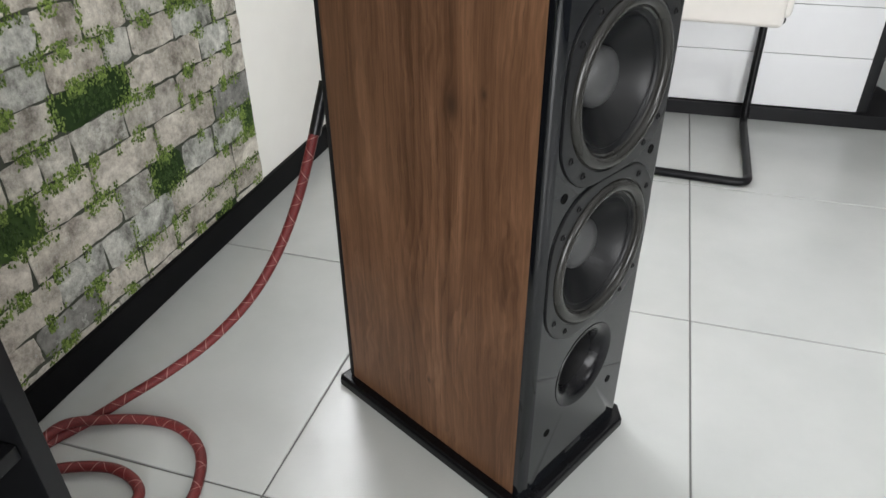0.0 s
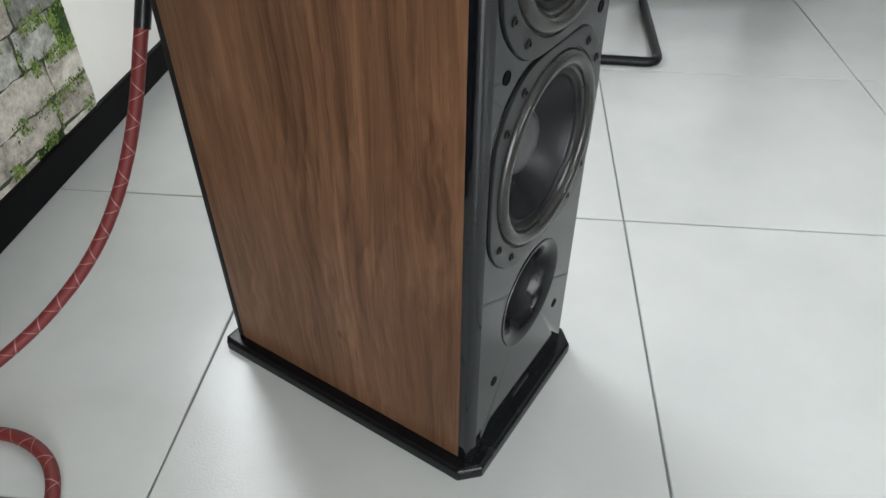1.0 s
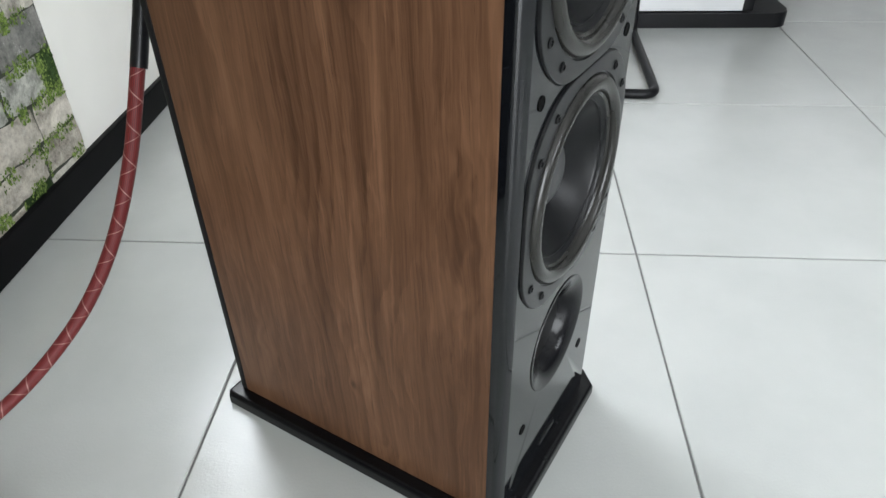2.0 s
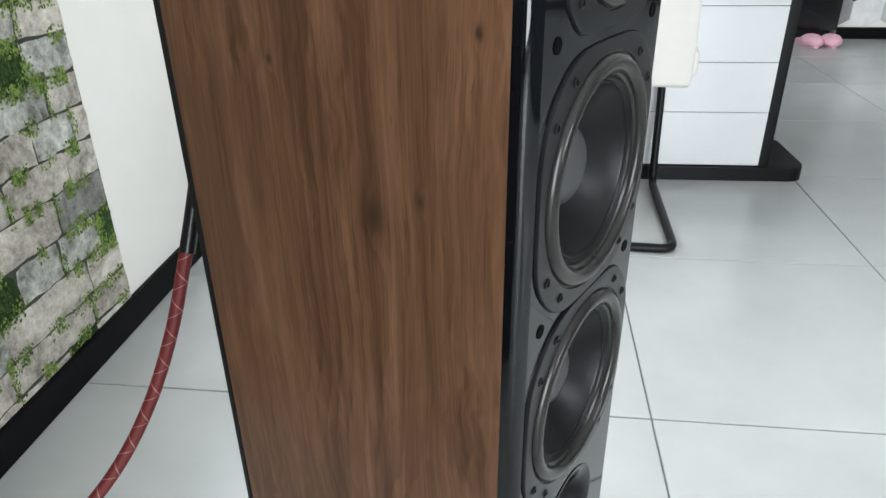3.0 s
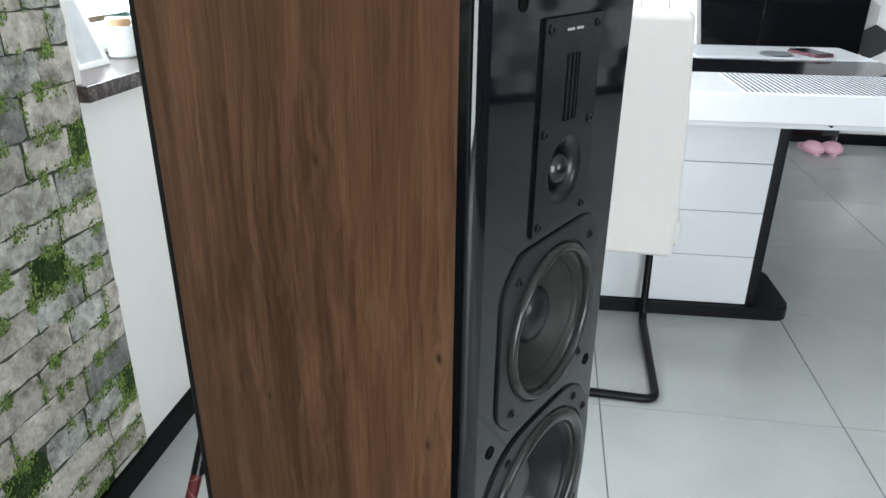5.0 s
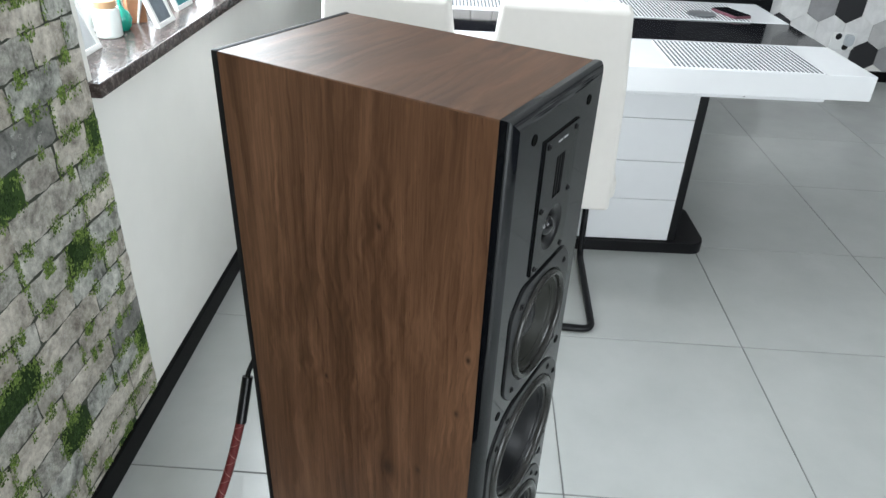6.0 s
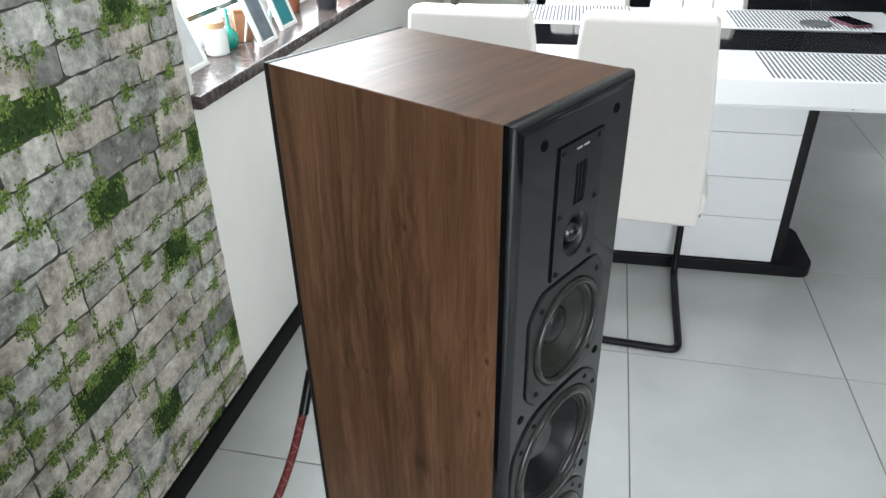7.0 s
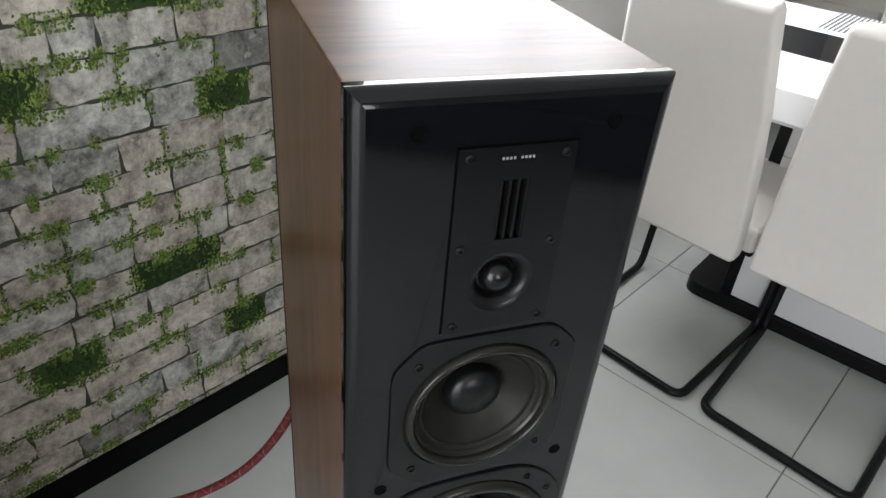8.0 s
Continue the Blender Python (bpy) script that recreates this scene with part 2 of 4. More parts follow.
def granite_material():
    m = Nodes("polished_granite", 0.22, spec=0.20)
    v = m.coords()
    a, b = m.noise(v, 55.0, 5, 0.7), m.noise(v, 160.0, 4, 0.7)
    f = m.math("ADD", m.math("MULTIPLY", a, 0.6), m.math("MULTIPLY", b, 0.5))
    m.base(m.ramp(f, [(0.38, (0.018, 0.014, 0.013)), (0.55, (0.055, 0.042, 0.038)), (0.72, (0.17, 0.14, 0.13))]))
    return m.mat


GLOSS = plain("black_gloss", (0.0045, 0.0051, 0.0064), 0.05, vary=0.2, bump=0.0, spec=0.56)
SATIN = plain("black_satin", (0.007, 0.0072, 0.008), 0.30, vary=0.2, bump=0.03, scale=120, spec=0.38)
MATT = plain("black_matt", (0.007, 0.007, 0.0075), 0.5, vary=0.25, bump=0.06, scale=120, spec=0.25)
RUBBER = plain("rubber_surround", (0.019, 0.0187, 0.0170), 0.22, vary=0.05, scale=600, bump=0.0, spec=0.38)
CONE = plain("black_cone", (0.0048, 0.0052, 0.0058), 0.34, vary=0.15, scale=60, spec=0.24)
CAP = plain("grey_dust_cap", (0.042, 0.043, 0.0435), 0.46, vary=0.1, scale=90)
CONE_MID = plain("olive_grey_cone", (0.017, 0.0177, 0.0145), 0.44, vary=0.2, scale=70, spec=0.22)
# Black that stands for the shade in peg holes and round the plates
HOLE_SHADE = plain("hole_shade_black", (0.0018, 0.0018, 0.0018), 0.6, vary=0.2, spec=0.05)
PORT_BLACK = plain("port_black", (0.006, 0.006, 0.007), 0.20, vary=0.2, spec=0.22)
PLINTH_BLACK = plain("plinth_black", (0.005, 0.005, 0.006), 0.26, vary=0.2, spec=0.22, bump=0.02)
STEEL = plain("dark_screw_steel", (0.045, 0.045, 0.048), 0.35, 0.8, vary=0.2)
DOME = plain("dark_dome_silk", (0.005, 0.005, 0.0058), 0.22, vary=0.2, scale=90)
BLACK_SCREW = plain("black_screw", (0.006, 0.006, 0.0065), 0.35, vary=0.2, spec=0.3)
PLATE = plain("tweeter_plate_black", (0.0050, 0.0054, 0.0062), 0.20, vary=0.2, bump=0.02, scale=120, spec=0.40)
SILVER = plain("silver_print", (0.36, 0.365, 0.37), 0.4, vary=0.05)
WOOD_SIDE = wood("walnut_side", 2, [(x - 0.085, z, r, c) for x, z, r, c in ((-0.123, 0.570, 0.020, 0.80), (-0.075, 0.593, 0.008, 0.7), (-0.024, 0.721, 0.006, 0.85), (-0.167, 0.130, 0.007, 0.7), (-0.222, 0.684, 0.006, 0.8), (-0.134, 0.941, 0.006, 0.9), (-0.0134, 0.808, 0.006, 0.9), (-0.185, 0.890, 0.060, 0.0), (-0.110, 0.880, 0.045, 0.0), (-0.20, 0.30, 0.05, 0.0), (-0.10, 0.22, 0.05, 0.0))], fine=1.35)
WOOD_TOP = wood("walnut_top", 1, ((0.60, 0.02, 0.045, 0.25), (0.50, -0.06, 0.05, 0.0)), 0.34, 0.30, 0.32, 0.42)
TILE = tile_material()
GROUT = plain("grey_grout", (0.15, 0.15, 0.145), 0.85, vary=0.2, scale=60)
STONE = stone_material()
JOINT = plain("wallpaper_joint", (0.050, 0.056, 0.040), 0.85, vary=0.4, scale=45)
MOSS = moss_material("dark_moss", (0.014, 0.032, 0.009), (0.055, 0.100, 0.027))
LEAF = moss_material("creeper_leaf", (0.028, 0.058, 0.014), (0.250, 0.345, 0.085))
PLASTER = plain("white_plaster", (0.79, 0.78, 0.737), 0.75, vary=0.03, scale=14, bump=0.06)
GREY_PAINT = plain("grey_paint", (0.20, 0.20, 0.205), 0.8, vary=0.06, scale=10, bump=0.06)
DARK_PAINT = plain("dark_grey_paint", (0.045, 0.046, 0.05), 0.8, vary=0.06, scale=10, bump=0.06)
CEIL = plain("ceiling_paint", (0.78, 0.78, 0.77), 0.85, vary=0.02, scale=12)
BASE = plain("baseboard_black", (0.004, 0.004, 0.0045), 0.40, vary=0.25, scale=60, spec=0.08)
LACQUER = plain("white_lacquer", (0.70, 0.708, 0.72), 0.14, vary=0.015, bump=0.0)
LEATHER = plain("white_leatherette", (0.66, 0.635, 0.60), 0.45, vary=0.03, scale=40, bump=0.12)
BLACK_METAL = plain("black_powder_coat", (0.005, 0.005, 0.006), 0.36, vary=0.2, scale=120, spec=0.18)
GLASS_BLACK = plain("black_glass", (0.006, 0.006, 0.008), 0.05, vary=0.1, bump=0.0, spec=0.32)
GRANITE = granite_material()
BRAID = cable_material()
PVC = plain("white_pvc", (0.80, 0.80, 0.79), 0.3, vary=0.02)


# ---- building blocks ---------------------------------------------------
def blend_normal(vert, face, flat):
    """The normal at a corner, led by the largest of the faces that meet there at a flat angle."""
    n = face.normal
    total = Vector((0, 0, 0))
    for f in vert.link_faces:
        if f.normal.dot(n) > flat:
            total += f.normal * f.calc_area()
    return total.normalized() if total.length > 1e-12 else n.copy()


def part(name, bm, mat, parent=None, label="", smooth=True, flat=0.80):
    """Links a bmesh as one mesh object, under a thing or under a part."""
    bmesh.ops.recalc_face_normals(bm, faces=bm.faces)
    me = bpy.data.meshes.new(name)
    bm.to_mesh(me)
    normals = [blend_normal(loop.vert, f, flat) for f in bm.faces for loop in f.loops] if smooth else None
    bm.free()
    me.materials.append(mat)
    if smooth:
        me.shade_smooth()
        me.normals_split_custom_set(normals)
    ob = new(name, me)
    if parent is not None:
        ob.parent = parent
    if label:
        tagged(ob, label)
    return ob


def thing(name, label, category, group="", m=None):
    ob = new(name)
    ob.empty_display_size = 0.05
    if m is not None:
        ob.matrix_world = m
    return tagged(ob, label, category, group)


def box(bm, lo, hi, bevel=0.0, seg=2):
    """Adds a box between two corners, with rounded edges if asked."""
    size = [b - a for a, b in zip(lo, hi)]
    mid = [(a + b) / 2 for a, b in zip(lo, hi)]
    made = bmesh.ops.create_cube(bm, size=1.0, matrix=Matrix.LocRotScale(mid, None, size))
    if bevel:
        edges = list({e for v in made["verts"] for e in v.link_edges})
        bmesh.ops.bevel(bm, geom=edges, offset=bevel, segments=seg, affect="EDGES", profile=0.5)
    return bm


def boxed(*args, **kw):
    return box(bmesh.new(), *args, **kw)


def lathe(bm, profile, m=Matrix(), seg=48):
    """Turns a profile of (radius, height) pairs round the z axis of m."""
    rows = []
    for r, h in profile:
        if r < 1e-6:
            rows.append([bm.verts.new(m @ Vector((0, 0, h)))])
        else:
            rows.append([bm.verts.new(m @ Vector((r * math.cos(a), r * math.sin(a), h))) for a in (2 * math.pi * k / seg for k in range(seg))])
    for a, b in zip(rows[:-1], rows[1:]):
        for k in range(seg):
            j = (k + 1) % seg
            if len(a) == 1 and len(b) > 1:
                bm.faces.new((a[0], b[k], b[j]))
            elif len(b) == 1 and len(a) > 1:
                bm.faces.new((a[k], b[0], a[j]))
            elif len(a) > 1:
                bm.faces.new((a[k], b[k], b[j], a[j]))
    return bm


def glide(points, n=8):
    """A smooth path through the points."""
    p = [Vector(q) for q in points]
    p = [p[0] * 2 - p[1], *p, p[-1] * 2 - p[-2]]
    out = []
    for i in range(1, len(p) - 2):
        for k in range(n):
            t = k / n
            out.append(0.5 * (2 * p[i] + (p[i + 1] - p[i - 1]) * t + (2 * p[i - 1] - 5 * p[i] + 4 * p[i + 1] - p[i + 2]) * t * t + (3 * p[i] - p[i - 1] - 3 * p[i + 1] + p[i + 2]) * t ** 3))
    out.append(p[-2])
    return out


def round_path(points, radius, n=6):
    """A polyline whose inner corners are rounded off."""
    p = [Vector(q) for q in points]
    out = [p[0]]
    for a, b, c in zip(p[:-2], p[1:-1], p[2:]):
        u, v = (a - b).normalized(), (c - b).normalized()
        s, e = b + u * radius, b + v * radius
        for k in range(n + 1):
            t = k / n
            out.append(s * (1 - t) ** 2 + b * 2 * t * (1 - t) + e * t * t)
    out.append(p[-1])
    return out


def sweep(bm, path, radius, seg=12):
    """A round bar along a path, closed at the ends; u runs round it and v along it in metres."""
    uv = bm.loops.layers.uv.verify()
    rows, along, total = [], [], 0.0
    side = Vector((0, 0, 1)) if abs((path[1] - path[0]).normalized().z) < 0.9 else Vector((1, 0, 0))
    for i, p in enumerate(path):
        d = (path[min(i + 1, len(path) - 1)] - path[max(i - 1, 0)]).normalized()
        side = (side - d * side.dot(d)).normalized()
        up = d.cross(side)
        rows.append([bm.verts.new(p + radius * (side * math.cos(a) + up * math.sin(a))) for a in (2 * math.pi * k / seg for k in range(seg))])
        total += (p - path[i - 1]).length if i else 0.0
        along.append(total)
    for i in range(len(rows) - 1):
        for k in range(seg):
            j = (k + 1) % seg
            f = bm.faces.new((rows[i][k], rows[i][j], rows[i + 1][j], rows[i + 1][k]))
            for loop, (a, b) in zip(f.loops, ((k, i), (k + 1, i), (k + 1, i + 1), (k, i + 1))):
                loop[uv].uv = (a / seg, along[b])
    bm.faces.new(rows[0][::-1])
    bm.faces.new(rows[-1])
    return bm


def plate_radius(a, half, diagonal, sharp):
    """Distance from the centre of a square with cut, slightly rounded corners to its outline at the angle a."""
    c, s = abs(math.cos(a)), abs(math.sin(a))
    flat, cut = half / max(c, s), diagonal * math.sqrt(2) / (c + s)
    return (flat ** -sharp + cut ** -sharp) ** (-1 / sharp)


def extrude_outline(bm, outline, z0, z1, bevel=0.0, seg=2):
    """A plate with that outline (x, y) between two heights, its upper rim rounded."""
    lo = [bm.verts.new((x, y, z0)) for x, y in outline]
    hi = [bm.verts.new((x, y, z1)) for x, y in outline]
    n = len(outline)
    bm.faces.new(lo[::-1])
    top = bm.faces.new(hi)
    for k in range(n):
        bm.faces.new((lo[k], lo[(k + 1) % n], hi[(k + 1) % n], hi[k]))
    if bevel:
        bmesh.ops.bevel(bm, geom=list(top.edges), offset=bevel, segments=seg, affect="EDGES", profile=0.5)
    return bm


def rounded_outline(x0, y0, x1, y1, r, n=5):
    pts = []
    for cx, cy, a0 in ((x1 - r, y1 - r, 0), (x0 + r, y1 - r, 90), (x0 + r, y0 + r, 180), (x1 - r, y0 + r, 270)):
        for k in range(n + 1):
            a = radians(a0 + 90 * k / n)
            pts.append((cx + r * math.cos(a), cy + r * math.sin(a)))
    return pts


def structure(name, bm, mat, label, category, smooth=False):
    return tagged(part(name, bm, mat, smooth=smooth), label, category, "", "structure")


# ---- the room ----------------------------------------------------------
# West wall with the window opening
WIN_Y0, WIN_Y1, WIN_Z0, WIN_Z1 = 1.432, 3.10, 0.857, 2.25
bm = bmesh.new()
box(bm, (WEST - 0.30, SOUTH, 0), (WEST, WIN_Y0, TOP))
box(bm, (WEST - 0.30, WIN_Y0, 0), (WEST, WIN_Y1, 0.825))
box(bm, (WEST - 0.30, WIN_Y0, WIN_Z1), (WEST, WIN_Y1, TOP))
box(bm, (WEST - 0.30, WIN_Y1, 0), (WEST, 5.22, TOP))
wall_west = structure("wall_west", bm, PLASTER, "white plastered wall with a window and stone-print wallpaper", "wall")
# North wall
NICHE_X, NICHE_Y = 1.77, 5.22
bm = bmesh.new()
box(bm, (NICHE_X, NORTH, 0), (EAST + 0.25, NICHE_Y + 0.25, TOP))
box(bm, (WEST - 0.30, NICHE_Y, 0), (NICHE_X, NICHE_Y + 0.25, TOP))
wall_north = structure("wall_north", bm, PLASTER, "white wall with hexagon covering and a recess", "wall")
# South wall with a glazed garden door; unseen, dark to darken bevel reflections
bm = bmesh.new()
box(bm, (WEST - 0.30, SOUTH - 0.25, 0), (0.30, SOUTH, TOP))
box(bm, (2.05, SOUTH - 0.25, 0), (EAST + 0.25, SOUTH, TOP))
box(bm, (0.30, SOUTH - 0.25, 2.20), (2.05, SOUTH, TOP))
wall_south = structure("wall_south", bm, DARK_PAINT, "plain dark grey painted wall with a garden door", "wall")
# East wall with an added, unseen window and the hexagon covering
bm = bmesh.new()
box(bm, (EAST, SOUTH, 0), (EAST + 0.25, -2.05, TOP))
box(bm, (EAST, -0.25, 0), (EAST + 0.25, NORTH, TOP))
box(bm, (EAST, -2.05, 0), (EAST + 0.25, -0.25, 0.78))
box(bm, (EAST, -2.05, 2.22), (EAST + 0.25, -0.25, TOP))
wall_east = structure("wall_east", bm, GREY_PAINT, "grey painted wall partly covered with hexagons", "wall")
ceiling = structure("ceiling", boxed((WEST - 0.30, SOUTH - 0.25, TOP), (EAST + 0.25, NORTH + 0.75, TOP + 0.2)), CEIL, "flat white painted ceiling", "ceiling")
floor = structure("floor", boxed((WEST - 0.30, SOUTH - 0.25, -0.2), (EAST + 0.25, NORTH + 0.75, -0.0025)), GROUT, "floor of glossy off-white square tiles with grey joints", "floor")
GRASS = plain("grass", (0.06, 0.11, 0.03), 0.9, vary=0.5, scale=3.0)
structure("ground", boxed((-400, -400, -0.9), (400, 400, -0.4)), GRASS, "green lawn outside the house", "ground")

# Baseboards: a moulded strip with a rounded upper edge
def baseboard(name, lo, hi):
    structure(name, boxed(lo, hi, bevel=0.004), BASE, "black lacquered baseboard along the wall", "baseboard", True)


baseboard("baseboard_west", (WEST - 0.004, SOUTH + 0.02, 0), (WEST + 0.0115, 5.20, 0.067))
baseboard("baseboard_north", (1.774, NORTH - 0.020, 0), (EAST - 0.01, NORTH + 0.004, 0.066))
baseboard("baseboard_east", (EAST - 0.018, SOUTH + 0.02, 0), (EAST + 0.004, NORTH - 0.03, 0.066))


def window(name, m, width, height, label):
    """A white plastic window of two sashes; its frame lies in the local xz plane, z from the lower edge."""
    w = thing(name, label, "window", m=m)
    w["kind"] = "structure"
    for lo, hi in (((0, -0.03, 0), (width, 0.03, 0.06)), ((0, -0.03, height - 0.06), (width, 0.03, height)),
                   ((0, -0.03, 0.06), (0.06, 0.03, height - 0.06)), ((width - 0.06, -0.03, 0.06), (width, 0.03, height - 0.06)),
                   ((width / 2 - 0.05, -0.032, 0.06), (width / 2 + 0.05, 0.032, height - 0.06))):
        part("window_frame", boxed(lo, hi, bevel=0.006), PVC, w)
    for x0, x1 in ((0.06, width / 2 - 0.05), (width / 2 + 0.05, width - 0.06)):
        pane = part("pane", boxed((x0, -0.004, 0.06), (x1, 0.004, height - 0.06)), PANE, w)
        pane.visible_shadow = False
    return w


glass = Nodes("window_glass", 0.0, colour=(1, 1, 1))
glass.b.inputs["Transmission Weight"].default_value = 1.0
glass.b.inputs["IOR"].default_value = 1.45
PANE = glass.mat
window("window_1", pose(WEST - 0.20, WIN_Y0, WIN_Z0 + 0.004, 0, 0, 90), WIN_Y1 - WIN_Y0, WIN_Z1 - WIN_Z0 - 0.008, "white framed double window above a granite sill")
# Unseen window, added only to go with the east fill light
window("window_added", pose(EAST + 0.12, -2.05, 0.78, 0, 0, 90), 1.8, 1.44, "added unseen double window for the east fill light")
window("door_1", pose(0.30, SOUTH - 0.12, 0.0), 1.75, 2.20, "white framed glazed double garden door")

# Granite window sill, rounded at its front
sill = structure("window_sill", boxed((WEST - 0.17, 1.410, 0.826), (WEST + 0.025, 3.15, 0.857), bevel=0.004), GRANITE, "polished dark brown granite window sill", "window sill", True)


# ---- the loudspeaker ---------------------------------------------------
# Local axes: x to the front, y across, z up; origin on the floor below the middle of the front edge
SPK = pose(0.0008 - 0.0035 * 0.4664, 0.8136 - 0.0035 * 0.8846, 0, 0, 0, -27.8)
FRONT = 0.016
speaker = thing("tower_speaker", "tall walnut-veneered tower loudspeaker with a black gloss front", "loudspeaker", m=SPK)


def on_front(y, z, depth=0.0):
    """The pose of a thing on the front: its z axis points out of the front."""
    return pose(FRONT + depth, y, z, 0, 90, 0) @ pose(0, 0, 0, 0, 0, 90)


part("side_panel", boxed((-0.353, -0.1215, 0.0182), (0, -0.1035, 1.0925), bevel=0.0015), WOOD_SIDE, speaker)
part("side_panel", boxed((-0.353, 0.1035, 0.0182), (0, 0.1215, 1.0925), bevel=0.0015), WOOD_SIDE, speaker)
part("top_panel", boxed((-0.353, -0.1210, 1.076), (0, 0.1210, 1.094), bevel=0.0015), WOOD_TOP, speaker, "walnut top with the grain running across")
part("back_panel", boxed((-0.362, -0.1220, 0.0182), (-0.3535, 0.1220, 1.0945), bevel=0.002), MATT, speaker, "matt black back panel")
part("bottom_panel", boxed((-0.35, -0.103, 0.0182), (-0.002, 0.103, 0.036)), MATT, speaker)


def octagon_plinth():
    x0, x1, h, c = -0.376, 0.031, 0.1385, 0.021
    o = [(x0 + 0.006, -h), (x1 - c, -h), (x1, -h + c), (x1, h - c), (x1 - c, h), (x0 + 0.006, h), (x0, h - 0.006), (x0, -h + 0.006)]
    return extrude_outline(bmesh.new(), o, 0.0, 0.018, 0.006, 4)


part("plinth", octagon_plinth(), PLINTH_BLACK, speaker, "black plinth with cut front corners")


def holed_rect(bm, y0, y1, z0, z1, cy, cz, reach, x):
    """A flat rectangle across the front with a hole; reach gives the hole's radius by angle."""
    angles = [2 * math.pi * k / 72 for k in range(72)] + [math.atan2(z - cz, y - cy) % (2 * math.pi) for y in (y0, y1) for z in (z0, z1)]
    ring = []
    for a in sorted(set(round(a, 6) for a in angles)):
        c, s = math.cos(a), math.sin(a)
        d = min(((y1 if c > 0 else y0) - cy) / c if abs(c) > 1e-9 else 9, ((z1 if s > 0 else z0) - cz) / s if abs(s) > 1e-9 else 9)
        r = reach(a)
        ring.append((bm.verts.new((x, cy + r * c, cz + r * s)), bm.verts.new((x, cy + d * c, cz + d * s))))
    for k in range(len(ring)):
        (i0, o0), (i1, o1) = ring[k], ring[(k + 1) % len(ring)]
        bm.faces.new((i0, o0, o1, i1))


PORT, BASS, BASS_UP, MID, TWEET, RIBBON = 0.1965, 0.381, 0.596, 0.797, 0.934, 0.999
bm = bmesh.new()
IN = 0.1095
cuts = (0.0182, 0.272, 0.490, 0.706, 0.889, 0.968, 1.0942 - 0.1217 + IN)
holes = ((PORT, lambda a: 0.0640), (BASS, lambda a: 0.0985), (BASS_UP, lambda a: 0.0985), (MID, lambda a: 0.074), (TWEET, lambda a: 0.0285),
         (RIBBON, lambda a: min(0.0115 / max(1e-6, abs(math.cos(a))), 0.025 / max(1e-6, abs(math.sin(a))))))

def bevel_profile(depth=0.006, w0=0.1217, n=16):
    """Depth and half width along the baffle's rounded bevel, which meets the front at a crease."""
    out = [(0.0, w0)]
    for k in range(n + 1):
        a = radians(65) * k / n
        out.append((depth + (FRONT - depth) * math.sin(a) / 0.9063, IN + (w0 - IN) * (math.cos(a) - 0.4226) / 0.5774))
    return out


profile = bevel_profile()
rim = [[bm.verts.new((x, y, z)) for y, z in ((-w, 0.0182), (-w, t), (w, t), (w, 0.0182))] for x, w, t in ((x, w, 1.0942 - 0.1217 + w) for x, w in profile)]
for (z0, z1), (cz, reach) in zip(zip(cuts[:-1], cuts[1:]), holes):
    holed_rect(bm, -IN, IN, z0, z1, 0, cz, reach, FRONT)
for a, b in zip(rim[:-1], rim[1:]):
    for k in range(3):
        bm.faces.new((a[k], a[k + 1], b[k + 1], b[k]))
bmesh.ops.remove_doubles(bm, verts=bm.verts, dist=0.00005)
part("front_baffle", bm, GLOSS, speaker, "black gloss front with rounded edges", flat=0.992)
part("baffle_core", boxed((-0.058, -0.103, 0.03), (-0.053, 0.103, 1.07)), MATT, speaker)


def screw(m, r, parent, mat):
    bm = bmesh.new()
    lathe(bm, ((r, 0.0), (r, 0.0012), (r * 0.75, 0.0018), (r * 0.55, 0.0018), (r * 0.5, 0.0004), (0, 0.0004)), m, 12)
    return part("screw", bm, mat, parent)


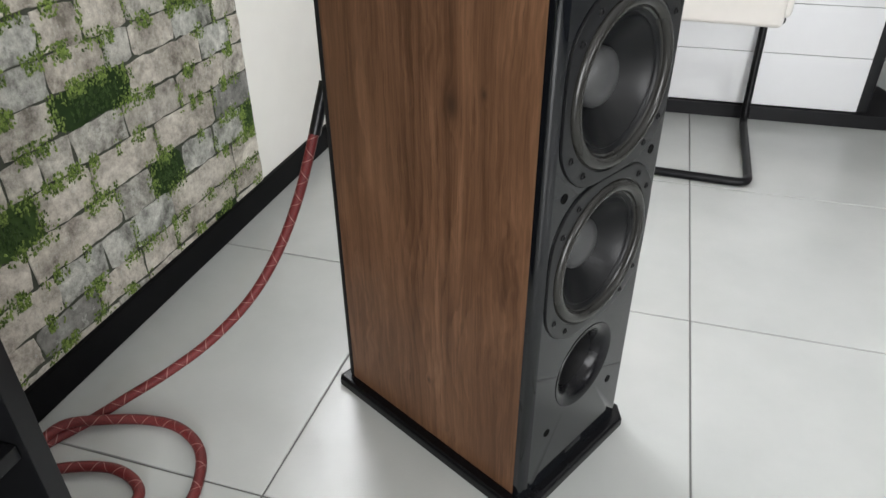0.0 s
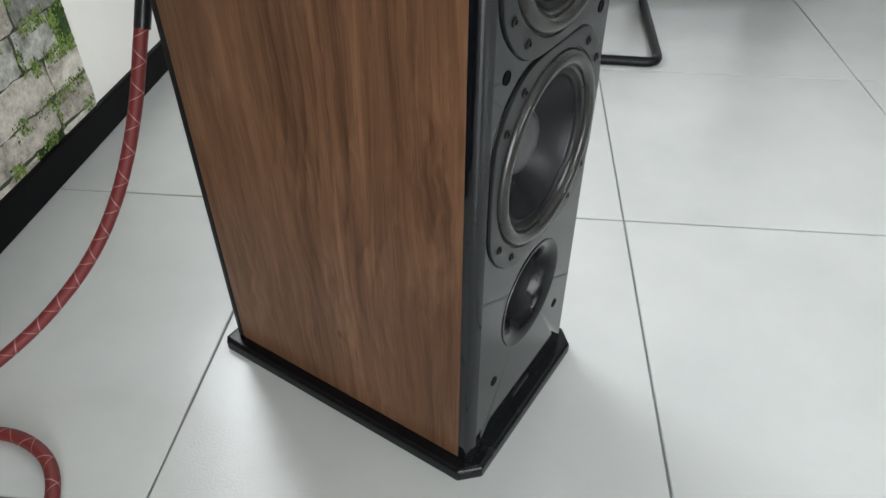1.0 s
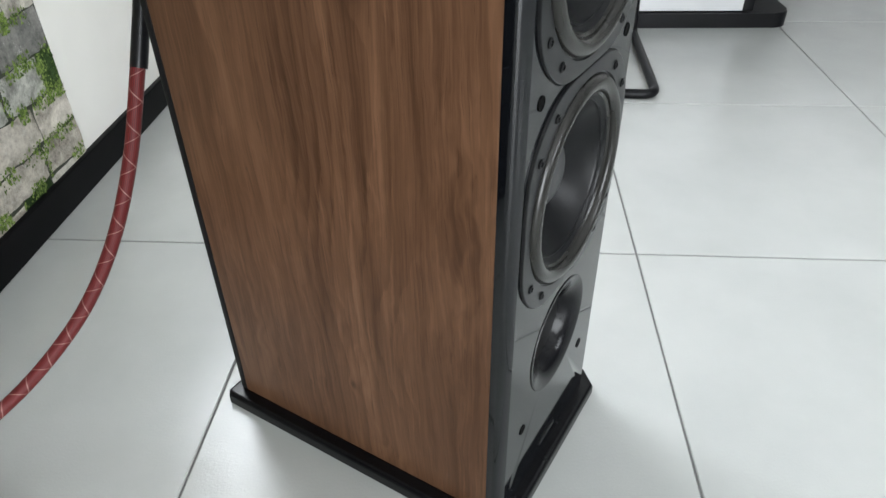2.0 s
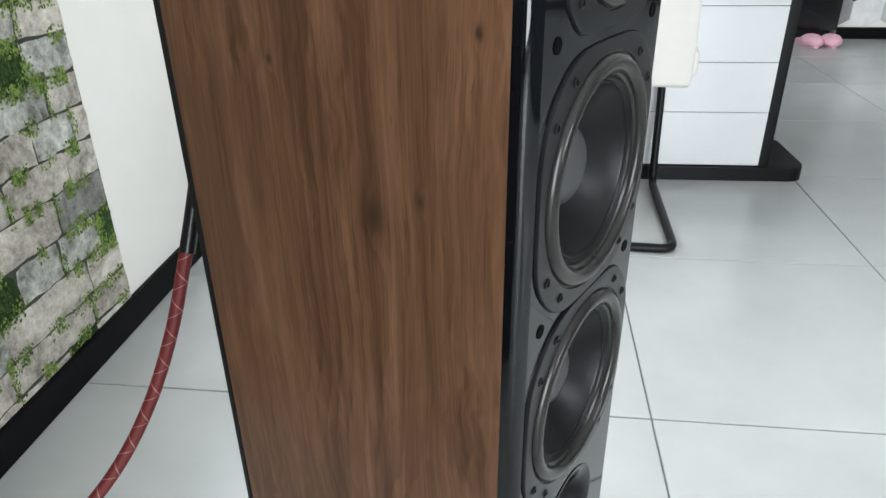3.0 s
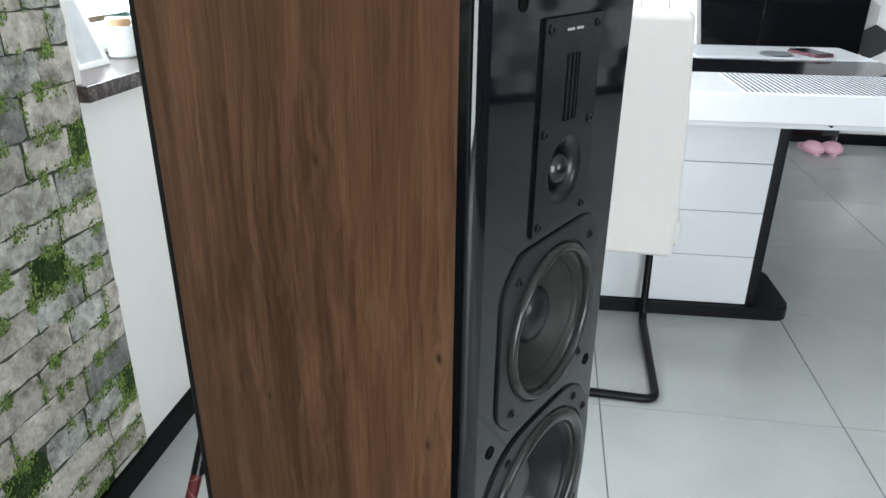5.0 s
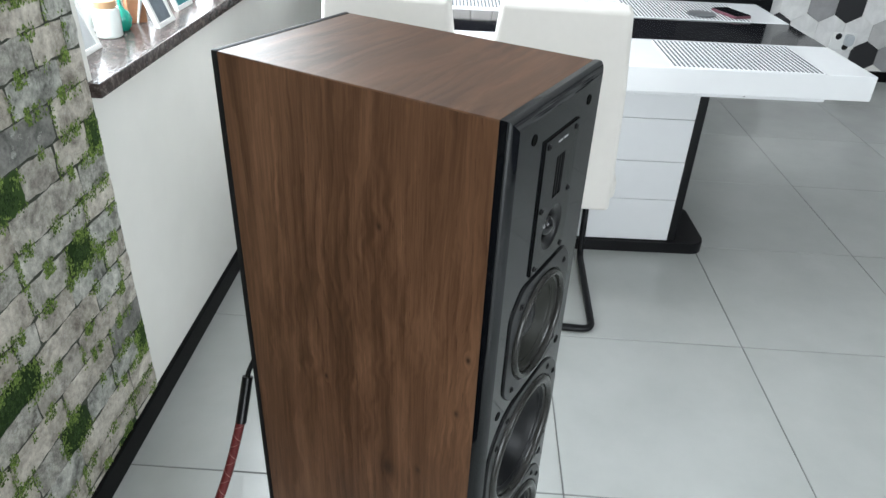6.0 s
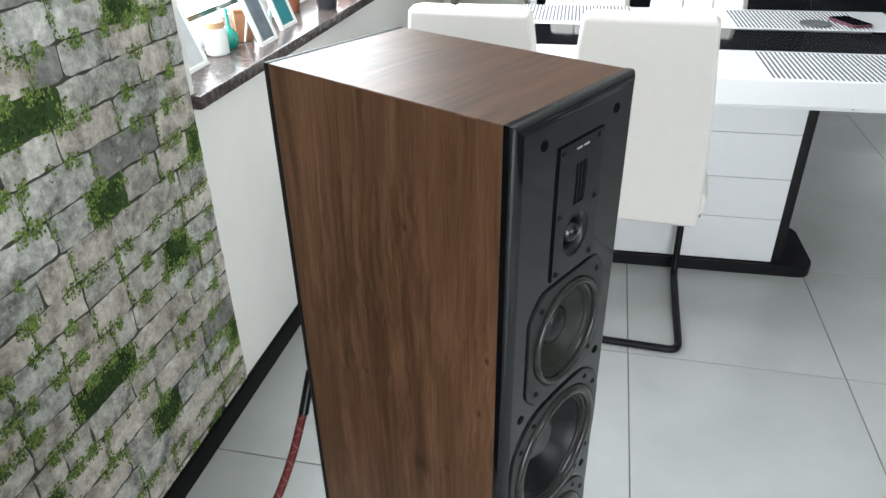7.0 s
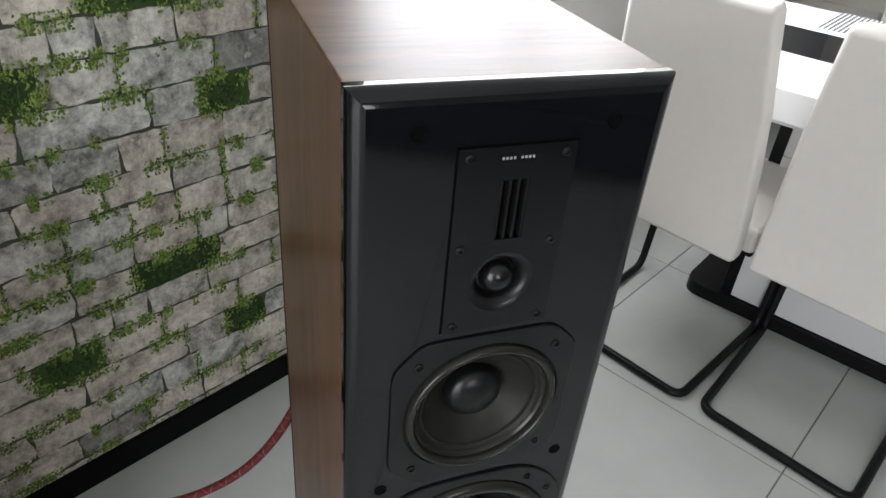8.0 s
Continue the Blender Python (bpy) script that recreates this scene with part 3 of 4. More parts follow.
def driver(name, z, half, diagonal, ring, cone_mat, screws, label, depth, cap):
    """A loudspeaker chassis: plate, raised ring, rubber surround, cone and dust cap."""
    m = on_front(0, z)
    bm = bmesh.new()
    n = 96
    rows = []

    def reach(a):
        return plate_radius(a, half, diagonal, 13 if cone_mat is CONE else 32)

    for edge_at, h in ((reach, 0.0002), (lambda a: reach(a) - 0.0004, 0.0022), (lambda a: reach(a) - 0.0014, 0.0028), (lambda a: ring + 0.0014, 0.0028), (lambda a: ring + 0.0008, 0.0008), (lambda a: ring, 0.0006)):
        rows.append([bm.verts.new(m @ Vector((edge_at(a) * math.cos(a), edge_at(a) * math.sin(a), h))) for a in (2 * math.pi * k / n for k in range(n))])
    for a, b in zip(rows[:-1], rows[1:]):
        for k in range(n):
            bm.faces.new((a[k], a[(k + 1) % n], b[(k + 1) % n], b[k]))
    unit = part(name, bm, SATIN, speaker, label)
    # Flat black strip painted in for the shade line round the plate
    bm = bmesh.new()
    rows = [[bm.verts.new(m @ Vector(((reach(a) + d) * math.cos(a), (reach(a) + d) * math.sin(a), h))) for a in (2 * math.pi * k / n for k in range(n))]
            for d, h in ((-0.0010, 0.00015), (0.0007, 0.00015))]
    for k in range(n):
        bm.faces.new((rows[0][k], rows[0][(k + 1) % n], rows[1][(k + 1) % n], rows[1][k]))
    part("shade_strip", bm, HOLE_SHADE, unit, "flat black strip as painted shade round the chassis plate", False)
    inner = ring * (0.835 if cone_mat is CONE else 0.865)
    bm = bmesh.new()
    w = ring - 0.0006 - inner
    prof = [(ring, 0.0006)] + [(inner + w * (0.5 + 0.5 * math.cos(a)), 0.0008 + 0.0072 * math.sin(a)) for a in (math.pi * k / 14 for k in range(15))]
    prof += [(inner - 0.002, -0.0010)]
    part("surround", lathe(bm, prof, m, 72), RUBBER, unit, "grey rubber surround")
    bm = bmesh.new()
    prof = [(inner - 0.0010, -0.0006), (inner - 0.0030, -0.0016), (inner - 0.0042, -0.0040), (inner - 0.0070, -0.0056), (inner - 0.0078, -0.0046), (inner - 0.0090, -0.0046), (inner - 0.0098, -0.0062)]
    for k in range(11):
        t = k / 10
        prof.append((inner - 0.0100 + (cap * 0.9 - inner + 0.0100) * t, -0.0064 - depth * (t ** 0.88)))
    part("cone", lathe(bm, prof, m, 72), cone_mat, unit)
    bm = bmesh.new()
    prof = [(cap, -0.0045 - depth * 0.93), (cap * 0.99, -depth * 0.86)] + [(cap * math.cos(a), -depth * 0.86 + cap * 0.48 * math.sin(a)) for a in (math.pi / 2 * k / 8 for k in range(1, 8))] + [(0, -depth * 0.86 + cap * 0.48)]
    part("dust_cap", lathe(bm, prof, m, 48), CAP if cone_mat is CONE else SATIN, unit)
    for y, dz in screws:
        screw(on_front(y, z + dz, 0.0026), 0.0042, unit, BLACK_SCREW)
    return unit


EIGHT = [(sy * a, sz * b) for sy in (-1, 1) for sz in (-1, 1) for a, b in ((0.0885, 0.0610), (0.0625, 0.0870))]
FOUR = [(sy * 0.0622, sz * 0.0615) for sy in (-1, 1) for sz in (-1, 1)]
driver("woofer", BASS, 0.1075, 0.1205, 0.0965, CONE, EIGHT, "black bass driver with eight screws", 0.037, 0.0345)
driver("woofer", BASS_UP, 0.1075, 0.1205, 0.0965, CONE, EIGHT, "black bass driver with eight screws", 0.037, 0.0345)
driver("midrange", MID, 0.0845, 0.1010, 0.0725, CONE_MID, FOUR, "midrange driver with an olive-grey cone and four screws", 0.022, 0.027)

# Flared bass port
bm = bmesh.new()
prof = [(0.0650, 0.0002), (0.0645, 0.0010), (0.0625, 0.0010)] + [(0.036 + 0.026 * (1 - math.sin(a)), -0.044 * (1 - math.cos(a))) for a in (math.pi / 2 * k / 10 for k in range(1, 7))]
port = part("bass_port", lathe(bm, prof, on_front(0, PORT), 64), PORT_BLACK, speaker, "flared glossy bass port")
prof = [(0.036 + 0.026 * (1 - math.sin(a)), -0.044 * (1 - math.cos(a))) for a in (math.pi / 2 * k / 10 for k in range(6, 11))] + [(0.035, -0.066), (0, -0.067)]
part("tube", lathe(bmesh.new(), prof, on_front(0, PORT), 64), MATT, port, "matt black port tube")

# Tweeter plate with dome and ribbon
bm = bmesh.new()
holed_rect(bm, -0.0455, 0.0455, 0.8895, 0.9665, 0, TWEET, lambda a: 0.0275, FRONT + 0.0026)
holed_rect(bm, -0.0455, 0.0455, 0.9665, 1.0505, 0, RIBBON, holes[5][1], FRONT + 0.0026)
edge = [(-0.0455, 0.8895), (0.0455, 0.8895), (0.0455, 1.0505), (-0.0455, 1.0505)]
for (ya, za), (yb, zb) in zip(edge, edge[1:] + edge[:1]):
    vs = [bm.verts.new((x, y, z)) for x, y, z in ((FRONT, ya, za), (FRONT, yb, zb), (FRONT + 0.0026, yb, zb), (FRONT + 0.0026, ya, za))]
    bm.faces.new(vs)
bmesh.ops.remove_doubles(bm, verts=bm.verts, dist=0.00005)
tweeter = part("tweeter", bm, PLATE, speaker, "black tweeter plate with dome and ribbon", False)
# Flat black bars stand for the shade along the tweeter plate's edge
bm = bmesh.new()
for lo, hi in (((-0.0466, 0.8884), (-0.0450, 1.0516)), ((0.0450, 0.8884), (0.0466, 1.0516)), ((-0.0450, 0.8884), (0.0450, 0.8900)), ((-0.0450, 1.0500), (0.0450, 1.0516))):
    box(bm, (FRONT - 0.0008, *lo), (FRONT + 0.0002, *hi))
part("shade_strip", bm, HOLE_SHADE, tweeter, "flat black strip as painted shade round the tweeter plate", False)
bm = bmesh.new()
prof = [(0.0290, 0.0026), (0.0280, 0.0022)] + [(0.0175 + 0.0105 * (1 - math.sin(a)), 0.002 - 0.013 * (1 - math.cos(a))) for a in (math.pi / 2 * k / 6 for k in range(1, 7))] + [(0.0150, -0.013)]
part("horn", lathe(bm, prof, on_front(0, TWEET), 48), SATIN, tweeter)
bm = bmesh.new()
prof = [(0.0172, -0.012), (0.0165, -0.009), (0.0150, -0.0085)] + [(0.0145 * math.cos(a), -0.0085 + 0.0125 * math.sin(a)) for a in (math.pi / 2 * k / 8 for k in range(0, 8))] + [(0, 0.004)]
part("dome", lathe(bm, prof, on_front(0, TWEET), 40), DOME, tweeter, "shiny black tweeter dome")
part("ribbon", boxed((FRONT - 0.010, -0.0125, 0.972), (FRONT - 0.007, 0.0125, 1.026)), STEEL, tweeter)
for y in (-0.0115, -0.0045, 0.0025, 0.0095):
    part("slat", boxed((FRONT - 0.007, y, 0.974), (FRONT + 0.0020, y + 0.0022, 1.024), bevel=0.0005), MATT, tweeter)
for y in (-0.037, 0.037):
    for z in (0.896, 0.969, 1.043):
        screw(on_front(y, z, 0.0024), 0.0036, tweeter, BLACK_SCREW)
# Maker's mark as a plain row of short bars
for k in range(9):
    if k != 4:
        part("mark", boxed((FRONT + 0.0025, -0.0130 + 0.0029 * k, 1.0404), (FRONT + 0.0030, -0.0113 + 0.0029 * k, 1.0424)), SILVER, tweeter, "silver printed bar")

# Sockets for the grille pegs and the slot near the foot
for z, half in ((1.0625, 0.0735), (0.712, 0.0895), (0.491, 0.0895), (0.120, 0.075)):
    for y in (-half, half):
        # Raised disc; its black colour stands for the shade inside a hole
        bm = bmesh.new()
        lathe(bm, ((0.0060, 0.0000), (0.0059, 0.0005), (0.0052, 0.0006), (0.0046, 0.0002), (0.0038, 0.0001), (0, 0.0001)), on_front(y, z, 0.0002), 20)
        part("grille_socket", bm, HOLE_SHADE, speaker)
part("badge_slot", boxed((FRONT - 0.002, -0.022, 0.036), (FRONT + 0.0016, 0.018, 0.043), bevel=0.001), MATT, speaker)

# Terminal plate at the back
part("terminal_plate", boxed((-0.366, -0.05, 0.46), (-0.3622, 0.05, 0.58), bevel=0.001), MATT, speaker)


# ---- the loudspeaker cable ---------------------------------------------
hang = [(-0.449, 0.971, 0.417), (-0.475, 0.944, 0.316), (-0.508, 0.910, 0.223), (-0.549, 0.867, 0.147), (-0.603, 0.813, 0.087), (-0.658, 0.755, 0.050), (-0.711, 0.701, 0.024),
        (-0.748, 0.655, 0.0085), (-0.780, 0.590, 0.0085), (-0.785, 0.520, 0.0085), (-0.745, 0.470, 0.0085), (-0.660, 0.450, 0.0085), (-0.555, 0.480, 0.0085), (-0.502, 0.552, 0.0085),
        (-0.512, 0.612, 0.0085), (-0.545, 0.660, 0.0085), (-0.600, 0.687, 0.0085), (-0.660, 0.686, 0.0085), (-0.722, 0.660, 0.016), (-0.768, 0.625, 0.024), (-0.778, 0.570, 0.014), (-0.738, 0.508, 0.0085),
        (-0.655, 0.488, 0.0085), (-0.588, 0.512, 0.0085), (-0.575, 0.551, 0.0085), (-0.594, 0.574, 0.0085), (-0.632, 0.587, 0.0085), (-0.672, 0.584, 0.0085), (-0.716, 0.562, 0.014), (-0.770, 0.512, 0.027), (-0.815, 0.460, 0.014), (-0.8295, 0.420, 0.0085), (-0.8295, 0.340, 0.0085)]
cable = thing("speaker_cable", "red braided loudspeaker cable looped on the tiled floor", "cable")
part("braid", sweep(bmesh.new(), glide(hang, 7), 0.0082, 14), BRAID, cable)
part("lead", sweep(bmesh.new(), glide([(-0.322, 0.984, 0.530), (-0.365, 1.006, 0.548), (-0.415, 1.022, 0.535), (-0.437, 1.012, 0.500), (-0.442, 1.000, 0.470)], 6), 0.0042, 10), MATT, cable, "thin black lead")
part("sleeve", sweep(bmesh.new(), glide([(-0.440, 1.008, 0.488), (-0.444, 0.992, 0.455), (-0.449, 0.971, 0.414)], 6), 0.0095, 14), SATIN, cable, "black heat-shrink sleeve")


# ---- dining chairs -----------------------------------------------------
def slab(bm, sections, bevel=0.012, seg=3):
    """A padded slab through rows of (centre, half width vector, half thickness vector), rounded at its edges."""
    rows = []
    for c, w, t in sections:
        c, w, t = Vector(c), Vector(w), Vector(t)
        rows.append([bm.verts.new(c - w - t), bm.verts.new(c + w - t), bm.verts.new(c + w + t), bm.verts.new(c - w + t)])
    faces = [bm.faces.new(rows[0][::-1]), bm.faces.new(rows[-1])]
    for a, b in zip(rows[:-1], rows[1:]):
        for k in range(4):
            faces.append(bm.faces.new((a[k], a[(k + 1) % 4], b[(k + 1) % 4], b[k])))
    bmesh.ops.recalc_face_normals(bm, faces=faces)
    sharp = [e for e in bm.edges if e.is_valid and e.calc_face_angle(0) > 0.8]
    bmesh.ops.bevel(bm, geom=sharp, offset=bevel, segments=seg, affect="EDGES", profile=0.5)
    return bm


def dining_chair(m, label):
    """A cantilever chair: local y to its front, origin on the floor below the foot of its backrest."""
    chair = thing("dining_chair", label, "chair", "chairs round the dining table", m)
    back = [(0.001, 0.197, 0.399), (-0.008, 0.195, 0.50), (-0.027, 0.188, 0.62), (-0.058, 0.178, 0.76), (-0.088, 0.164, 0.885), (-0.108, 0.1540, 0.977)]
    part("backrest", slab(bmesh.new(), [((0, y + 0.028, z), (w, 0, 0), (0, 0.026, 0.004)) for y, w, z in back], 0.014), LEATHER, chair)
    for k in (-1, 0, 1):
        part("pad", slab(bmesh.new(), [((k * w * 0.62, y + 0.060, z), (w * 0.3085, 0, 0), (0, 0.012, 0.002)) for y, w, z in back[1:]], 0.009), LEATHER, chair, "padded channel of the backrest")
    part("seat", slab(bmesh.new(), [((0, y, 0.440 + dz), (w, 0, 0), (0, 0, 0.034)) for y, w, dz in ((0.060, 0.216, 0.0), (0.20, 0.224, 0.004), (0.36, 0.222, 0.008), (0.475, 0.212, 0.006))], 0.016), LEATHER, chair)
    x, f = 0.186, 0.199
    path = [(-x, 0.10, 0.398), (-f, 0.465, 0.398), (-f, 0.415, 0.012), (-x, -0.032, 0.012), (x, -0.032, 0.012), (f, 0.415, 0.012), (f, 0.465, 0.398), (x, 0.10, 0.398)]
    part("frame_tube", sweep(bmesh.new(), round_path([(px + 0.017 - 0.052 * py, py - 0.011, pz) for px, py, pz in path], 0.038, 7), 0.0115, 12), BLACK_METAL, chair, "black bent steel tube")
    return chair


chair = dining_chair(pose(0.133, 1.891, 0, 0, 0, -3.0), "white leatherette cantilever chair with a black tube frame")
copy_thing(chair, pose(-0.293, 1.906, 0, 0, 0, -4.0))
copy_thing(chair, pose(-0.055, 3.340, 0, 0, 0, 180))
copy_thing(chair, pose(0.412, 3.345, 0, 0, 0, 177) @ Matrix.Scale(1.09, 4, (1, 0, 0)))

# ---- dining table ------------------------------------------------------
table = thing("dining_table", "white lacquered table with a black glass strip and grooved pedestal", "table", m=pose(0.244, 2.497, 0, 0, 0, 1.8))
TX, TT = 0.780, 0.775
part("tabletop", boxed((-TX, -0.465, 0.704), (TX, -0.1555, TT), bevel=0.003), LACQUER, table)
part("tabletop", boxed((-TX, 0.1455, 0.704), (TX, 0.465, TT), bevel=0.003), LACQUER, table)
part("glass_strip", boxed((-TX, -0.155, 0.722), (TX, 0.145, TT - 0.0015), bevel=0.002), GLASS_BLACK, table, "black glass strip down the middle")
part("apron", boxed((-TX + 0.10, -0.415, 0.6810), (TX - 0.10, 0.415, 0.7036), bevel=0.002), LACQUER, table)
part("foot_plate", extrude_outline(bmesh.new(), rounded_outline(-0.567, -0.160, 0.567, 0.160, 0.05), 0.0, 0.042, 0.006, 3), BLACK_METAL, table, "black foot plate with rounded corners")
for x0, x1 in ((0.426, 0.460), (-0.460, -0.426)):
    part("post", boxed((x0, -0.135, 0.040), (x1, 0.135, 0.6808), bevel=0.004), BLACK_METAL, table, "black upright")
for z0, z1 in ((0.045, 0.2088), (0.2102, 0.3558), (0.3572, 0.5108), (0.5122, 0.6806)):
    part("drawer_panel", boxed((-0.425, -0.145, z0), (0.425, 0.145, z1), bevel=0.002), LACQUER, table)
part("knob", lathe(bmesh.new(), ((0.004, 0), (0.004, 0.006), (0.002, 0.008), (0, 0.008)), pose(0.445, -0.415, 0.6925, 90), 12), STEEL, table)

MAT_STRIPE = plain("placemat_dark_yarn", (0.105, 0.112, 0.12), 0.8, vary=0.2, scale=300)
MAT_LIGHT = plain("placemat_light_weave", (0.74, 0.75, 0.76), 0.7, vary=0.04, scale=300)


def placemat(x, y, turn=0):
    """A woven mat with slanting dark ribs."""
    mat = thing("placemat", "white woven placemat with dark stripes on the table", "placemat", "placemats", pose(x, y, 0.7751, 0, 0, turn))
    part("weave", extrude_outline(bmesh.new(), rounded_outline(-0.21, -0.14, 0.21, 0.14, 0.004, 2), 0, 0.0020), MAT_LIGHT, mat)
    bm = bmesh.new()
    for k in range(32):
        x0 = -0.207 + k * 0.0131
        box(bm, (x0, -0.137, 0.0019), (x0 + 0.0060, 0.137, 0.0029))
    part("stripes", bm, MAT_STRIPE, mat, "dark stripes", False)
    return mat


mat_1 = placemat(0.680, 2.190, 1.0)
copy_thing(mat_1, pose(0.672, 2.795, 0.7751, 0, 0, 1.2))
copy_thing(mat_1, pose(-0.085, 2.808, 0.7751, 0, 0, 2.4))

COASTER = plain("coaster_grey", (0.10, 0.105, 0.11), 0.5, vary=0.3)
for x, y in ((0.727, 2.730),):
    c = thing("coaster", "round dark grey coaster on a striped placemat", "coaster", "coasters", pose(x, y, 0.7782))
    part("disc", lathe(bmesh.new(), ((0, 0), (0.048, 0), (0.050, 0.002), (0.050, 0.005), (0.046, 0.006), (0.040, 0.005), (0, 0.005)), seg=36), COASTER, c)
PINK = plain("pink_rubber", (0.085, 0.022, 0.034), 0.5, vary=0.1)
phone = thing("phone", "black phone in a pink case lying on the table", "phone", m=pose(0.842, 2.762, 0.7783, 0, 0, 20))
part("case", extrude_outline(bmesh.new(), rounded_outline(-0.036, -0.072, 0.036, 0.072, 0.010), 0, 0.009, 0.003), PINK, phone, "pink rubber case")
part("screen", extrude_outline(bmesh.new(), rounded_outline(-0.0335, -0.0695, 0.0335, 0.0695, 0.008), 0.0091, 0.0102, 0.0004), GLASS_BLACK, phone, "black glass screen")

# ---- north end: black sideboard, hexagon wall, slippers ------------------
side = thing("wall_unit", "tall black gloss wall unit set into a recess", "cabinet", m=pose(0, 4.70, 0))
part("body", boxed((-0.50, 0.021, 0.05), (1.762, 0.46, 2.05), bevel=0.003), SATIN, side)
part("plinth", boxed((-0.48, 0.05, 0.0), (1.74, 0.44, 0.0495)), MATT, side)
for k in range(4):
    x0 = -0.497 + k * 0.565
    part("door", boxed((x0, 0.0, 0.055), (x0 + 0.560, 0.0205, 2.045), bevel=0.002), GLASS_BLACK if k % 2 == 0 else GLOSS, side, "black gloss door")

# A light armchair in front of the recess
SEAT = plain("beige_cushion", (0.62, 0.60, 0.55), 0.8, vary=0.05, scale=60)
arm = thing("armchair", "pale armchair with light grey legs and a beige cushion", "chair", m=pose(-0.60, 4.10, 0, 0, 0, 8))
part("cushion", boxed((-0.20, -0.22, 0.46), (0.20, 0.22, 0.56), bevel=0.03, seg=4), SEAT, arm)
part("seat_rail", boxed((-0.235, -0.235, 0.415), (0.235, 0.235, 0.459), bevel=0.004), BLACK_METAL, arm)
for x in (-0.225, 0.225):
    for y in (-0.225, 0.225):
        part("leg", boxed((x - 0.017, y - 0.017, 0.0), (x + 0.017, y + 0.017, 0.66), bevel=0.005), PVC, arm)
    part("armrest", boxed((x - 0.022, -0.245, 0.6605), (x + 0.022, 0.245, 0.685), bevel=0.006), PVC, arm)
part("backrest", boxed((-0.205, 0.215, 0.50), (0.205, 0.255, 0.92), bevel=0.012), SEAT, arm)

PLUSH = plain("pink_plush", (0.80, 0.46, 0.55), 0.95, vary=0.15, scale=90, bump=0.4)


def slipper(m):
    s = thing("slipper", "pale pink plush slipper on the floor", "slipper", "pair of slippers", m)
    part("sole", extrude_outline(bmesh.new(), [(0.045 * math.cos(a) * (1.0 + 0.15 * math.sin(a)), 0.125 * math.sin(a)) for a in (2 * math.pi * k / 28 for k in range(28))], 0, 0.018, 0.004), PLUSH, s)
    bm = bmesh.new()
    bmesh.ops.create_uvsphere(bm, u_segments=24, v_segments=14, radius=1.0, matrix=Matrix.LocRotScale((0, -0.045, 0.026), None, (0.058, 0.088, 0.040)))
    for v in bm.verts:
        v.co.z = max(v.co.z, 0.012)
        v.co += Vector((noise.noise(v.co * 60), noise.noise(v.co * 60 + Vector((5, 0, 0))), 0)) * 0.003
    part("upper", bm, PLUSH, s)
    return s


sl = slipper(pose(1.560, 4.560, 0, 0, 0, 4))
copy_thing(sl, pose(1.672, 4.565, 0, 0, 0, -6))

# ---- on the window sill --------------------------------------------------
SILL = 0.857
FRAME_WHITE = plain("frame_white", (0.80, 0.80, 0.78), 0.4, vary=0.03)
PHOTO = plain("picture_grey", (0.16, 0.19, 0.22), 0.35, vary=0.6, scale=22, bump=0)
PHOTO_PALE = plain("picture_pale", (0.52, 0.54, 0.55), 0.35, vary=0.12, scale=20, bump=0)
PHOTO_TEAL = plain("picture_teal", (0.03, 0.22, 0.25), 0.35, vary=0.4, scale=18, bump=0)
BROWN = plain("raw_wood_brown", (0.24, 0.105, 0.045), 0.6, vary=0.25, scale=25)
LID = plain("lid_wood", (0.42, 0.26, 0.14), 0.55, vary=0.2, scale=40)
JAR = plain("candle_glass", (0.72, 0.76, 0.74), 0.18, vary=0.04)
TEAL = plain("teal_glass", (0.010, 0.26, 0.19), 0.12, coat=0.5, vary=0.15)
CLAY = plain("clay", (0.30, 0.10, 0.055), 0.8, vary=0.2)
DARKPOT = plain("dark_ceramic", (0.03, 0.03, 0.035), 0.3, vary=0.2)


def photo_frame(m, w, h, picture, label):
    """A standing picture frame that leans back on a strut; local -y is its front."""
    f = thing("photo_frame", label, "photo frame", "photo frames on the sill", m)
    lean = pose(0, 0, 0, -20)
    b = 0.012
    for lo, hi in (((-w / 2, 0, 0), (w / 2, 0.012, b)), ((-w / 2, 0, h - b), (w / 2, 0.012, h)), ((-w / 2, 0, b), (-w / 2 + b, 0.012, h - b)), ((w / 2 - b, 0, b), (w / 2, 0.012, h - b))):
        bm = boxed(lo, hi, bevel=0.0015)
        bm.transform(lean)
        part("bar", bm, FRAME_WHITE, f)
    bm = boxed((-w / 2 + b - 0.001, 0.004, b - 0.001), (w / 2 - b + 0.001, 0.010, h - b + 0.001))
    bm.transform(lean)
    part("picture", bm, picture, f, "printed picture")
    back = h * 0.72
    bm = boxed((-0.012, 0, 0), (0.012, 0.004, back * 0.985))
    bm.transform(pose(0, 0.006 + back * math.sin(radians(20)) + 0.030, 0, 0) @ pose(0, 0, 0, 14))
    part("strut", bm, FRAME_WHITE, f)
    return f


photo_frame(pose(-0.925, 1.606, SILL, 0, 0, 91), 0.108, 0.190, PHOTO_PALE, "white photo frame standing on the granite sill")
photo_frame(pose(-0.867, 1.892, SILL, 0, 0, 90), 0.100, 0.150, PHOTO, "white photo frame with a grey picture on the granite sill")
photo_frame(pose(-0.893, 2.087, SILL, 0, 0, 90), 0.108, 0.135, PHOTO_TEAL, "white photo frame with a teal picture on the granite sill")
candle = thing("candle_jar", "white glass candle jar with a wooden lid on the sill", "candle jar", m=pose(-0.953, 1.752, SILL))
part("jar", lathe(bmesh.new(), ((0, 0), (0.027, 0), (0.030, 0.003), (0.031, 0.062), (0.029, 0.067), (0.023, 0.067), (0, 0.067)), seg=36), JAR, candle)
